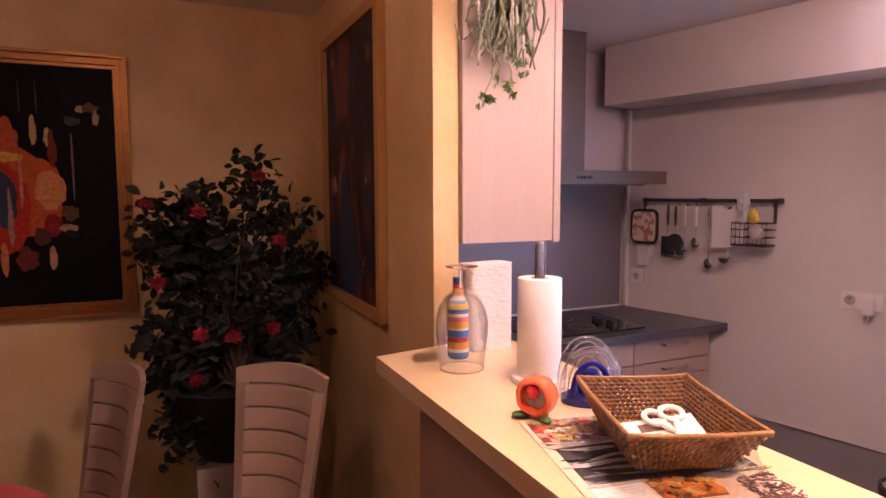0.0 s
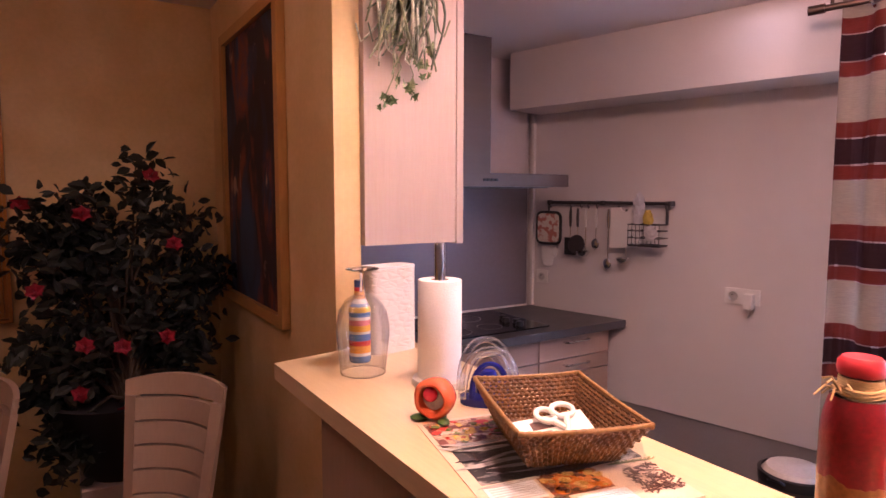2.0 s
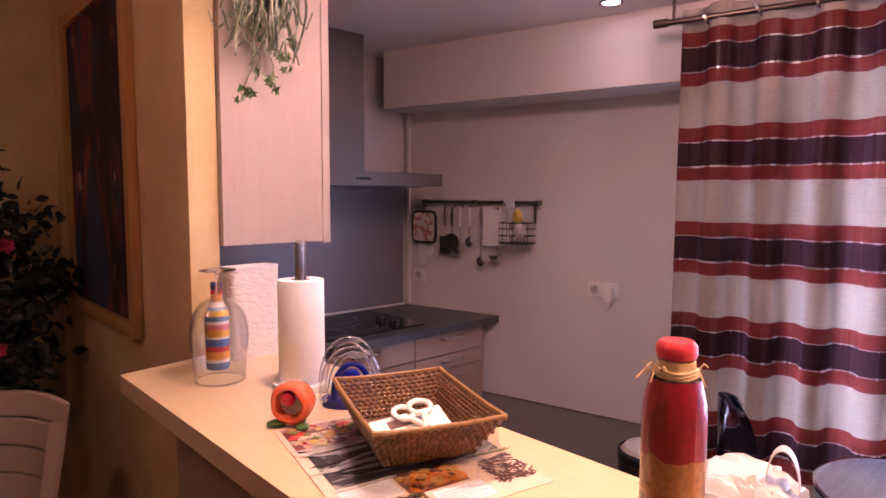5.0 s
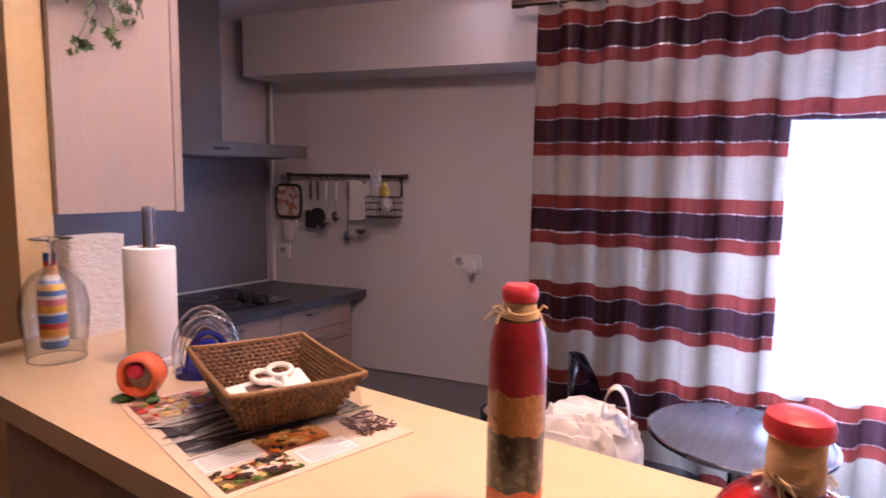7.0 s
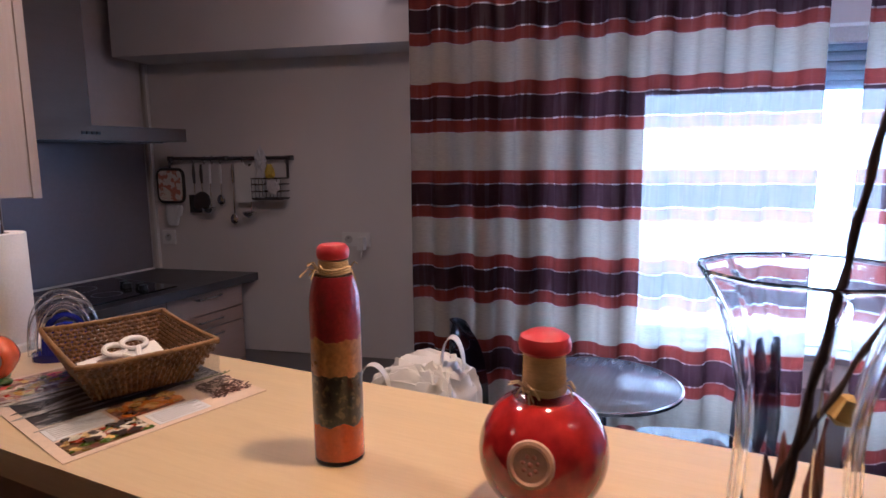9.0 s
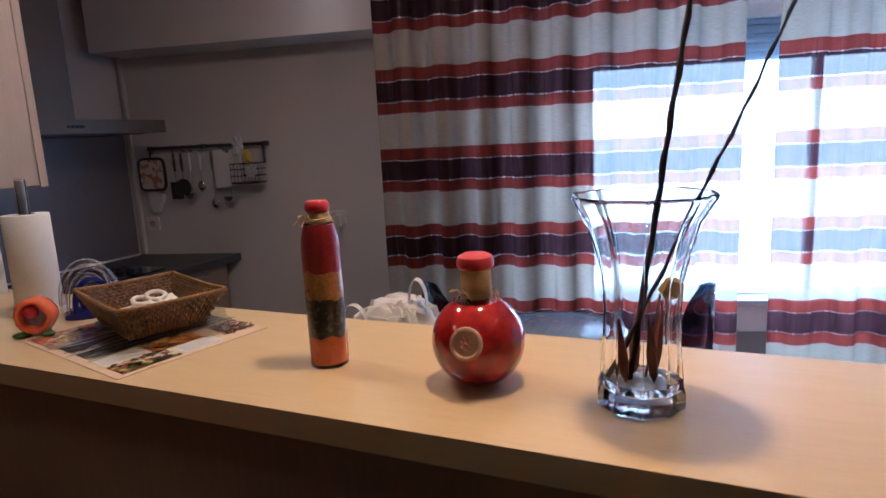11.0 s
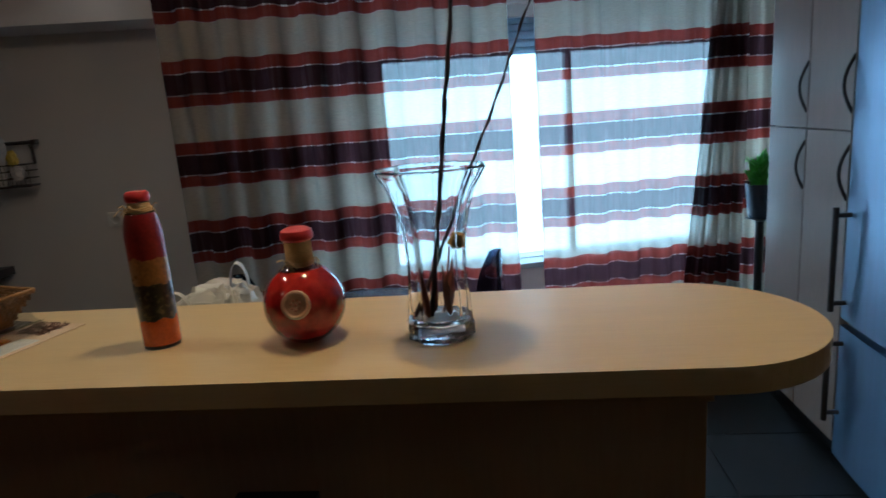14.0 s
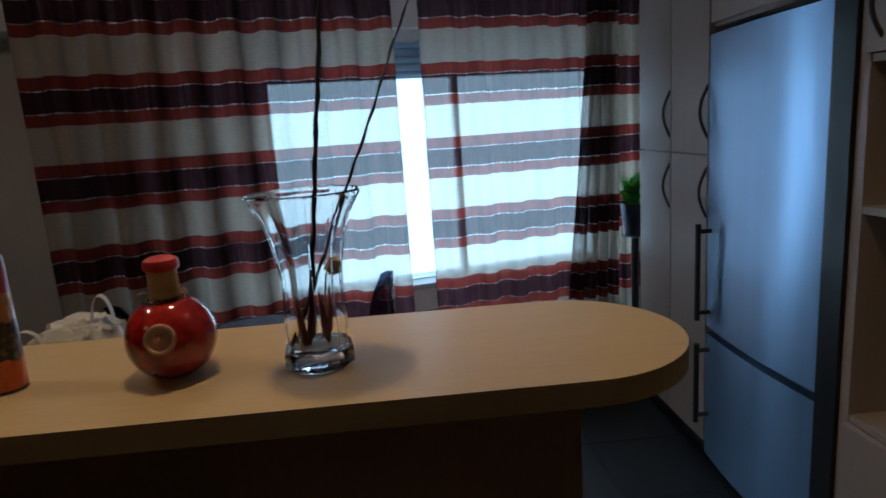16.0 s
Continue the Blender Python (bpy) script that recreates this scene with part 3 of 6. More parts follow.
wire = on_wall(thing("wire_basket", "dark wire basket hooked on the utensil rail", "basket"))
for z in (1.295, 1.33, 1.365, 1.395):
    part("hoop", tube([(RX, 1.475, z), (RX - 0.085, 1.475, z), (RX - 0.085, 1.64, z), (RX, 1.64, z)], 0.003, 6, closed=True), DARK_METAL, wire)
for k in range(9):
    y = 1.478 + 0.02 * k
    part("wire", tube([(RX, y, 1.296), (RX - 0.085, y, 1.296), (RX - 0.085, y, 1.394)], 0.0018, 5), DARK_METAL, wire)
part("hanger", tube([(RX, 1.48, 1.395), (RX, 1.48, 1.49)], 0.007, 6), DARK_METAL, wire)
part("hanger", tube([(RX, 1.635, 1.395), (RX, 1.635, 1.49)], 0.003, 6), DARK_METAL, wire)
part("floor_plate", box(RX - 0.084, RX, 1.477, 1.638, 1.288, 1.293), DARK_METAL, wire)


def crumpled(name, label, category, at, size, material, m, rough=0.28, seed=1):
    random.seed(seed)
    bm = bmesh.new()
    bmesh.ops.create_icosphere(bm, subdivisions=4, radius=1)
    for v in bm.verts:
        d = noise.noise(v.co * 2.2 + Vector((seed, 0, 0))) + 0.6 * abs(noise.noise(v.co * 5.0 + Vector((0, seed, 0))))
        v.co = Vector((v.co.x * size[0], v.co.y * size[1], v.co.z * size[2])) * (1 + rough * d)
    ob = part(name, bm, material, smooth=True)
    ob.matrix_world = m @ pose(*at)
    return tagged(ob, label, category)


BAG = mat("thin_white_plastic", (0.58, 0.57, 0.60), 0.35, var=0.06, scale=12, fine=60, bump=0.3)
crumpled("food_bag", "crumpled clear white bag clipped in the wire basket", "plastic bag", (RX - 0.045, 1.605, 1.475), (0.013, 0.026, 0.055), BAG, SKEW, 0.8, 3)
crumpled("sponge_pack", "yellow packet standing in the wire basket", "packet", (RX - 0.045, 1.555, 1.425), (0.012, 0.024, 0.036), mat("yellow_wrap", (0.62, 0.45, 0.06), 0.5), SKEW, 0.3, 5)
crumpled("cleaning_cloth", "pale folded cloth over the wire basket", "cloth", (RX - 0.088, 1.52, 1.355), (0.008, 0.03, 0.035), mat("pale_cotton", (0.55, 0.5, 0.5), 0.9), SKEW, 0.3, 8)


def socket(y0, y1, z0, z1, label):
    s = on_wall(thing("power_socket", label, "socket"))
    part("plate", box(3.008, 3.0195, y0, y1, z0, z1), WHITE_PLASTIC, s, bevel=0.003)
    n = max(1, round((y1 - y0) / 0.075))
    for k in range(n):
        c = y0 + (k + 0.5) * (y1 - y0) / n
        if n == 1 or k == 1:
            part("recess", lathe([(0.021, 0.003), (0.019, 0.0), (0.017, -0.001), (0, -0.001)], 24, m=pose(3.006, c, (z0 + z1) / 2, 0, -90, 0)), mat("socket_grey", (0.5, 0.48, 0.46), 0.5), s, smooth=True)
            part("pin", lathe([(0, 0), (0.003, 0), (0.003, 0.012), (0, 0.013)], 8, m=pose(3.006, c, (z0 + z1) / 2 + 0.008, 0, -90, 0)), DARK_METAL, s)
    return s


socket(2.185, 2.262, 1.035, 1.11, "single white wall socket by the worktop")
socket(1.055, 1.205, 1.048, 1.118, "double white wall socket with a plug in it")
plug = on_wall(thing("plug", "small white plug in the wall socket", "plug"))
part("case", box(2.965, 3.006, 1.075, 1.11, 1.035, 1.10), WHITE_PLASTIC, plug, bevel=0.006)
part("cable", tube([(2.985, 1.092, 1.034), (2.98, 1.092, 1.01), (2.99, 1.10, 0.995)], 0.004), WHITE_PLASTIC, plug, smooth=True)

bin_ = thing("pedal_bin", "round steel pedal bin with black rim on the floor", "bin", m=pose(2.47, 1.40, 0))
part("body", lathe([(0, 0), (0.125, 0.0), (0.125, 0.43), (0, 0.43)], 40), STEEL, bin_, smooth=True)
part("rim", lathe([(0.118, 0.432), (0.130, 0.432), (0.131, 0.468), (0.120, 0.472), (0.118, 0.46), (0.118, 0.432)], 40), BLACK, bin_, smooth=True)
part("lid", lathe([(0.117, 0.462), (0.10, 0.484), (0.05, 0.494), (0, 0.496)], 40), mat("cream_lid", (0.60, 0.55, 0.50), 0.35), bin_, smooth=True)
part("handle", tube([(-0.128, -0.03, 0.455), (-0.145, -0.02, 0.470), (-0.145, 0.02, 0.470), (-0.128, 0.03, 0.455)], 0.006), BLACK, bin_, smooth=True)

# ---- kitchen table and chairs ----
table = thing("bistro_table", "small round dark glass table by the curtain", "table", m=pose(2.19, 0.43, 0))
TOPG = mat("smoked_ribbed_glass", (0.20, 0.22, 0.27), 0.10, var=0.2, scale=4, fine=30, bump=0.12, stretch=(1, 12, 1))
part("tabletop", lathe([(0, 0.700), (0.262, 0.700), (0.27, 0.705), (0.262, 0.710), (0, 0.711)], 64), TOPG, table, smooth=True)
part("edge_ring", lathe([(0.268, 0.698), (0.276, 0.700), (0.276, 0.710), (0.268, 0.712), (0.268, 0.698)], 64), CHROME, table, smooth=True)
part("column", disc_rod(0.025, 0.02, 0.699), CHROME, table, smooth=True)
part("foot", lathe([(0, 0), (0.20, 0), (0.19, 0.014), (0.03, 0.03), (0, 0.03)], 40), CHROME, table, smooth=True)

CHAIR_BLACK = thin_glass("smoked_acrylic", (0.20, 0.22, 0.30))


def shell_chair(m):
    c = thing("kitchen_chair", "smoked see-through acrylic chair with rounded back", "chair", "chairs round the bistro table", m=m)
    bm = bmesh.new()
    rows_ = []
    for i in range(13):
        t = i / 12
        half = 0.20 * (1 - max(0, t - 0.45) ** 2 * 2.6) * (0.80 + 0.2 * min(1, t * 4))
        row = []
        for k in range(11):
            u = -1 + k / 5
            row.append(bm.verts.new((u * half, 0.20 + 0.06 * t - 0.035 * u * u, 0.47 + 0.42 * t - 0.03 * u * u * t)))
        rows_.append(row)
    for a, b in zip(rows_, rows_[1:]):
        for k in range(10):
            bm.faces.new((a[k], a[k + 1], b[k + 1], b[k]))
    bm.normal_update()
    bmesh.ops.solidify(bm, geom=bm.faces[:], thickness=0.012)
    part("backrest", bm, CHAIR_BLACK, c, smooth=True)
    part("seat", prism([(0.19 * math.copysign(abs(math.cos(a)) ** 0.5, math.cos(a)), 0.19 * math.copysign(abs(math.sin(a)) ** 0.5, math.sin(a))) for a in (2 * math.pi * k / 32 for k in range(32))], 0.44, 0.465), CHAIR_BLACK, c, bevel=0.006)
    for sx in (-1, 1):
        for sy in (-1, 1):
            part("leg", tube([(sx * 0.15, sy * 0.15, 0.44), (sx * 0.19, sy * 0.19, 0.0)], 0.010), CHROME, c, smooth=True)
    return c


shell_chair(pose(2.17, 0.72, 0, 0, 0, 6))
shell_chair(pose(2.30, 0.13, 0, 0, 0, 196))

# plastic bag on the lower worktop behind the bar
bag = thing("carrier_bag", "white plastic carrier bag with looped handles", "plastic bag", m=pose(1.0, 0.50, 0.893))
bm = bmesh.new()
bmesh.ops.create_icosphere(bm, subdivisions=5, radius=1)
for v in bm.verts:
    q = v.co.copy()
    turn_ = math.atan2(q.y, q.x)
    # slumped box with pleats that run down its sides and creases across its top
    bx, by, bz = (math.copysign(abs(c) ** 0.55, c) for c in q)
    pleat = 0.085 * math.sin(11 * turn_ + 2 * noise.noise(q * 1.7)) * (0.35 + 0.65 * max(bz, 0)) + 0.10 * noise.noise(q * 4.5 + Vector((3, 1, 2)))
    crease = 0.020 * abs(noise.noise(Vector((q.x * 6, q.y * 6, 1.5)))) + 0.012 * abs(noise.noise(q * 13))
    slope = 0.052 * max(0.0, by) ** 1.5 * max(bz, 0)
    v.co = Vector((bx * 0.076 * (1 + pleat), by * 0.098 * (1 + pleat), 0.118 + max(bz, -0.86) * 0.135 + (crease if bz > 0 else 0) - slope))
part("sack", bm, BAG, bag, "crumpled translucent white sack", smooth=True)


def strap(points, width, name="handle"):
    bm = bmesh.new()
    rows_ = []
    for i, p in enumerate(points):
        p = Vector(p)
        rows_.append([bm.verts.new(p + Vector((dx, 0.25 * dx, 0))) for dx in (-width, -width * 0.3, width * 0.3, width)])
    for a, b in zip(rows_, rows_[1:]):
        for k in range(3):
            bm.faces.new((a[k], a[k + 1], b[k + 1], b[k]))
    bm.normal_update()
    bmesh.ops.solidify(bm, geom=bm.faces[:], thickness=0.0015)
    part(name, bm, BAG, bag, smooth=True)


strap([(-0.01, -0.035 + 0.02 * math.cos(a) - 0.035, 0.255 + 0.052 * math.sin(a)) for a in (math.pi * k / 14 for k in range(15))], 0.011)
strap([(-0.075, 0.045 + 0.03 * math.cos(a), 0.215 + 0.048 * math.sin(a)) for a in (math.pi * k / 14 for k in range(15))], 0.009)

# ---- curtains ----
rod = on_wall(thing("curtain_rod", "brushed metal curtain rod with ring eyelets", "curtain rod"))
part("pole", tube([(2.53, 0.745, 2.165), (2.53, -2.3, 2.165)], 0.011, 12), STEEL, rod, smooth=True)
part("finial", lathe([(0, 0), (0.016, 0), (0.016, 0.05), (0, 0.05)], 16, m=pose(2.53, 0.745, 2.165, -90, 0, 0)), STEEL, rod, smooth=True)
for y in (0.725, -0.87, -2.2):
    part("bracket", tube([(2.53, y, 2.176), (2.53, y, KITCHEN_TOP - 0.002)], 0.006), STEEL, rod)


def curtain(y0, y1, folds, depth, label, lean=0.0, squeeze=1.0, off=0.0, seed=0.0):
    c = on_wall(thing("curtain", label, "curtain", "striped curtains at the window"))
    bm = bmesh.new()
    nu, nv = int(folds * 14), 46
    grid_ = []
    for j in range(nv + 1):
        v = j / nv
        z = 2.215 - 2.18 * v
        row = []
        for i in range(nu + 1):
            u = i / nu
            ph = 2 * math.pi * folds * u + 1.1 * noise.noise(Vector((u * 5, v * 0.9, seed)))
            a = depth * (0.9 + 0.5 * noise.noise(Vector((u * 3.0, v * 1.3, seed + 3))))
            mid_y = (y0 + y1) / 2 + lean * (1 - v)
            wide = 1 + (squeeze - 1) * (1 - v)
            y = mid_y + (y0 + (y1 - y0) * u - (y0 + y1) / 2) * wide + 0.25 * depth * math.sin(2 * ph)
            x = 2.555 + off + a * math.sin(ph) + 0.012 * noise.noise(Vector((u * 14, v * 3, seed)))
            row.append(bm.verts.new((x, y, z + 0.022 * math.sin(ph * 0.5 + seed + 1.5 * noise.noise(Vector((u * 4, v, seed)))) * v ** 0.7 + 0.012 * noise.noise(Vector((u * 2.2, 0, seed + 9))))))
        grid_.append(row)
    for a, b in zip(grid_, grid_[1:]):
        for i in range(nu):
            bm.faces.new((a[i], a[i + 1], b[i + 1], b[i]))
    part("cloth", bm, CLOTH, c, smooth=True)
    for k in range(int(folds)):
        y = y0 + (y1 - y0) * (k + 0.5) / folds
        part("eyelet", lathe([(0.020, -0.004), (0.030, -0.004), (0.030, 0.004), (0.020, 0.004), (0.020, -0.004)], 20, m=pose(2.53, y, 2.165, 62, 0, 0)), CHROME, c, smooth=True)


curtain(0.70, -0.81, 9, 0.036, "sheer curtain striped in red, aubergine and ecru, drawn", seed=1.0)
curtain(-0.935, -1.92, 6, 0.026, "sheer striped curtain hanging before the bright window", seed=4.0)
curtain(-1.58, -1.90, 4, 0.030, "gathered end of striped curtain, dark with folds", lean=-0.12, squeeze=0.42, off=-0.07, seed=7.0)
curtain(-1.95, -2.25, 3, 0.018, "narrow end of striped curtain beside the cabinets", seed=11.0)


# ---- kitchen: cabinets and fridge ----
def bow(x, y, z0, z1, parent):
    n = 12
    pts = [(x, y - 0.004 + 0.034 * math.sin(math.pi * k / n), z0 + (z1 - z0) * k / n) for k in range(n + 1)]
    part("handle", tube(pts, 0.006, 8), DARK_METAL, parent, "bowed dark metal handle", smooth=True)


CY = -1.39
for x0, x1, hx in ((2.405, 2.75, 2.44), (2.075, 2.40, 2.11)):
    cab = thing("tall_cabinet", "tall greyish beech cabinet with two doors", "cabinet", "tall cabinets beside the fridge")
    part("body", box(x0, x1, -2.0, CY - 0.022, 0.1, 2.235), CAB_GREY, cab)
    part("plinth", box(x0, x1, -2.0, CY - 0.06, 0.0, 0.098), BLACK, cab)
    for z0, z1, h in ((0.105, 1.311, (1.065, 1.265)), (1.317, 2.232, (1.378, 1.578))):
        d = part("door", box(x0 + 0.002, x1 - 0.002, CY - 0.020, CY, z0, z1), CAB_GREY, cab, bevel=0.002)
        bow(hx - 0.025, CY, *h, d)
fridge = thing("fridge", "tall brushed steel fridge-freezer with bar handles", "fridge")
part("body", box(1.40, 2.065, -2.0, CY - 0.03, 0.03, 1.755), mat("dark_fridge_side", (0.05, 0.05, 0.055), 0.4), fridge, bevel=0.004)
for z0, z1, h in ((0.624, 1.757, (0.66, 1.05)), (0.06, 0.594, (0.22, 0.56))):
    bm = bmesh.new()
    pts = [(1.395 + 0.672 * k / 24, CY + 0.020 * math.sin(math.pi * k / 24)) for k in range(25)]
    prism(pts + [(2.067, CY - 0.028), (1.395, CY - 0.028)], z0, z1, bm)
    d = part("door", bm, FRIDGE_DAYLIT, fridge, smooth=True)
    hx = 2.035
    hb = part("handle", tube([(hx, CY + 0.055, h[0]), (hx, CY + 0.055, h[1])], 0.011, 10), DARK_METAL, d, smooth=True)
    for z in (h[0] + 0.03, h[1] - 0.03):
        part("mount", tube([(hx, CY, z), (hx, CY + 0.055, z)], 0.009, 8), DARK_METAL, d)
part("plinth", box(1.42, 2.05, -2.0, CY - 0.04, 0.0, 0.03), BLACK, fridge)
over = thing("over_fridge_cabinet", "beech cabinet over the fridge", "cabinet")
part("body", box(1.40, 2.07, -2.0, CY - 0.022, 1.785, 2.235), CAB_GREY, over)
part("door", box(1.402, 2.068, CY - 0.020, CY, 1.80, 2.232), CAB_GREY, over, bevel=0.002)
side = thing("upright_board", "dark upright board between fridge and open cabinet", "board")
part("board", box(1.300, 1.388, -2.0, CY + 0.009, 0.0, 2.235), BLACK, side, bevel=0.002)
part("edge_band", box(1.301, 1.387, CY + 0.0092, CY + 0.012, 0.0, 2.234), DARK_PANEL, side)
part("foot", box(1.302, 1.386, CY + 0.0122, CY + 0.02, 0.0, 0.06), DARK_PANEL, side, bevel=0.002)
niche = thing("open_cabinet", "beech cabinet with open shelf niche", "cabinet")
part("side", box(1.262, 1.297, -2.0, CY, 0.0, 2.235), CAB_GREY, niche)
part("side", box(0.70, 0.725, -2.0, CY, 0.0, 2.235), CAB_GREY, niche)
part("back", box(0.725, 1.262, -2.0, -1.985, 0.0, 2.235), CAB_GREY, niche)
for z in (0.60, 1.19, 1.575):
    part("shelf", box(0.725, 1.262, -1.985, CY - 0.004, z, z + 0.02), CAB_GREY, niche, bevel=0.002)
d = part("door", box(0.725, 1.262, CY - 0.002, CY + 0.018, 1.597, 2.23), CAB_GREY, niche, bevel=0.002)
bow(1.21, CY + 0.018, 1.63, 1.78, d)
part("door", box(0.725, 1.262, CY - 0.002, CY + 0.018, 0.10, 0.598), CAB_GREY, niche, bevel=0.002)

LEAF = mat("fresh_leaf", (0.16, 0.42, 0.06), 0.45, var=0.3, scale=8)
pot_plant = thing("potted_plant", "small green plant in dark pot on the window side", "plant", m=pose(2.90, -1.42, -0.0))
part("pot", lathe([(0, 0.86), (0.055, 0.86), (0.075, 1.03), (0.068, 1.03), (0.06, 0.90), (0, 0.90)], 24), mat("dark_blue_pot", (0.03, 0.04, 0.07), 0.3), pot_plant, smooth=True)
part("stand", lathe([(0, 0), (0.10, 0), (0.02, 0.03), (0.02, 0.84), (0.07, 0.858), (0, 0.858)], 20), BLACK, pot_plant, smooth=True)
random.seed(5)
bm = bmesh.new()
for k in range(60):
    m = pose(0, 0, 0.94 + 0.16 * random.random(), random.uniform(-50, 50), random.uniform(-50, 50), random.uniform(0, 360))
    b = 0.03 + 0.03 * random.random()
    vs = [bm.verts.new(m @ Vector(p)) for p in ((0, 0, 0), (b * 0.5, 0.01, b), (0, 0, b * 2.2), (-b * 0.5, 0.01, b))]
    bm.faces.new(vs)
part("foliage", bm, LEAF, pot_plant)

for sx, sy, watt, cone, tone in SPOTS:
    lampo = thing("ceiling_spot", "recessed ceiling spotlight with steel ring", "ceiling light", "recessed ceiling spots", m=pose(sx, sy, KITCHEN_TOP))
    part("ring", lathe([(0.034, -0.001), (0.046, -0.001), (0.046, -0.006), (0.034, -0.006), (0.034, -0.001)], 28), STEEL, lampo, smooth=True)
    part("bulb", lathe([(0, -0.003), (0.033, -0.003)], 24), glow("spot_bulb", (1.0, 0.86, 0.70), 30), lampo)
# globe fixtures made up to go with the added fill lamps
for sx, sy in FILL_LAMPS:
    lampo = thing("fill_globe", "small frosted globe lamp added out of view to fill the kitchen", "ceiling light", "globe lamps in the kitchen", m=pose(sx, sy, KITCHEN_TOP))
    part("base", lathe([(0, -0.001), (0.050, -0.001), (0.052, -0.004), (0.046, -0.026), (0.022, -0.034), (0, -0.034)], 32), CHROME, lampo, smooth=True)
    globe = part("globe", lathe([(0.020, -0.035), (0.040, -0.055), (0.056, -0.085), (0.060, -0.110), (0.054, -0.138), (0.034, -0.160), (0, -0.168)], 28), thin_glass("frosted_globe", (0.95, 0.93, 0.90)), lampo, smooth=True)
    globe.visible_shadow = False


# ---- on the bar ----
# placemat with printed pictures
mx, my = Vector((0.507, 0.711)), Vector((0.592, 1.083))
ex, ey = Vector((0.790, 0.655)) - mx, my - mx
placemat = thing("placemat", "glossy printed placemat with food and cutlery pictures", "placemat")


def on_mat(u, v):
    p = mx + ex * u + ey * v
    return (p.x, p.y)


def printed(name, u0, u1, v0, v1, z, material):
    part(name, prism([on_mat(u0, v0), on_mat(u1, v0), on_mat(u1, v1), on_mat(u0, v1)], z, z + 0.0006), material, placemat)


PM = BAR_Z + 0.0005
part("sheet", prism([on_mat(0, 0), on_mat(1, 0), on_mat(1, 1), on_mat(0, 1)], PM, PM + 0.0014), mat("cream_print", (0.74, 0.57, 0.43), 0.3, var=0.1, scale=9, bump=0), placemat)
PRINT_DARK = mat("print_cutlery", (0.42, 0.39, 0.37), 0.5, var=0.3, scale=26, fine=70, bump=0, color2=(0.035, 0.032, 0.038), cut=(0.38, 0.46), stretch=(1.0, 2.2, 1))
PRINT_FRUIT = mat("print_fruit", (0.42, 0.10, 0.02), 0.28, var=0.5, scale=60, fine=60, bump=0, color2=(0.09, 0.03, 0.015), cut=(0.45, 0.55))
PRINT_SALAD = mat("print_salad", (0.20, 0.15, 0.04), 0.28, var=0.8, scale=75, fine=150, bump=0, color2=(0.10, 0.028, 0.014), cut=(0.40, 0.58))
PRINT_RED = mat("print_peppers", (0.66, 0.50, 0.36), 0.28, var=0.4, scale=60, fine=120, bump=0, color2=(0.14, 0.03, 0.03), cut=(0.46, 0.52))
PRINT_PALE = mat("print_text_panel", (0.74, 0.74, 0.76), 0.3, var=0.06, scale=30, bump=0)
PRINT_LINE = mat("print_text_lines", (0.60, 0.58, 0.58), 0.4, bump=0)
TP = PM + 0.0015
printed("print_cutlery", 0.06, 0.99, 0.34, 0.66, TP, PRINT_DARK)
printed("print_pepper_picture", 0.03, 0.52, 0.70, 0.97, TP, PRINT_RED)
printed("print_panel", 0.55, 0.96, 0.70, 0.97, TP, mat("print_grey", (0.45, 0.45, 0.48), 0.3, var=0.3, scale=20, bump=0))
printed("print_salad", 0.05, 0.40, 0.03, 0.17, TP, PRINT_SALAD)
printed("print_fruit", 0.34, 0.66, 0.17, 0.33, TP, PRINT_FRUIT)
printed("print_text", 0.05, 0.32, 0.19, 0.32, TP, PRINT_PALE)
printed("print_text", 0.43, 0.70, 0.03, 0.15, TP, PRINT_PALE)
for k in range(6):
    printed("text_line", 0.07, 0.30 - 0.03 * (k % 3), 0.205 + 0.017 * k, 0.211 + 0.017 * k, TP + 0.0007, PRINT_LINE)
    printed("text_line", 0.45, 0.68 - 0.04 * (k % 2), 0.042 + 0.016 * k, 0.048 + 0.016 * k, TP + 0.0007, PRINT_LINE)
ORANGE_PRINT = mat("print_orange", (0.72, 0.24, 0.02), 0.28, var=0.2, scale=30, bump=0)
for u, v, r in ((0.52, 0.25, 0.026), (0.41, 0.285, 0.015), (0.62, 0.215, 0.015), (0.40, 0.205, 0.011)):
    c = on_mat(u, v)
    part("print_orange", prism([(c[0] + r * math.cos(a), c[1] + r * math.sin(a)) for a in (2 * math.pi * k / 24 for k in range(24))], TP + 0.0007, TP + 0.0012), ORANGE_PRINT, placemat)
for u, v, r, c_ in ((0.12, 0.9, 0.012, (0.6, 0.06, 0.04)), (0.25, 0.83, 0.015, (0.7, 0.42, 0.05)), (0.38, 0.9, 0.013, (0.62, 0.05, 0.06)), (0.18, 0.76, 0.012, (0.7, 0.5, 0.08)), (0.42, 0.78, 0.012, (0.3, 0.05, 0.12))):
    c = on_mat(u, v)
    part("print_pepper", prism([(c[0] + r * (1 + 0.2 * math.sin(3 * a)) * math.cos(a), c[1] + r * math.sin(a)) for a in (2 * math.pi * k / 20 for k in range(20))], TP + 0.0007, TP + 0.0012), mat("print_pepper", c_, 0.28, bump=0), placemat)
KNIFE_PRINT = mat("print_blades", (0.035, 0.032, 0.038), 0.5, var=0.3, scale=20, bump=0)
KNIFE_PALE = mat("print_steel", (0.55, 0.52, 0.50), 0.25, var=0.2, scale=20, bump=0)
random.seed(4)
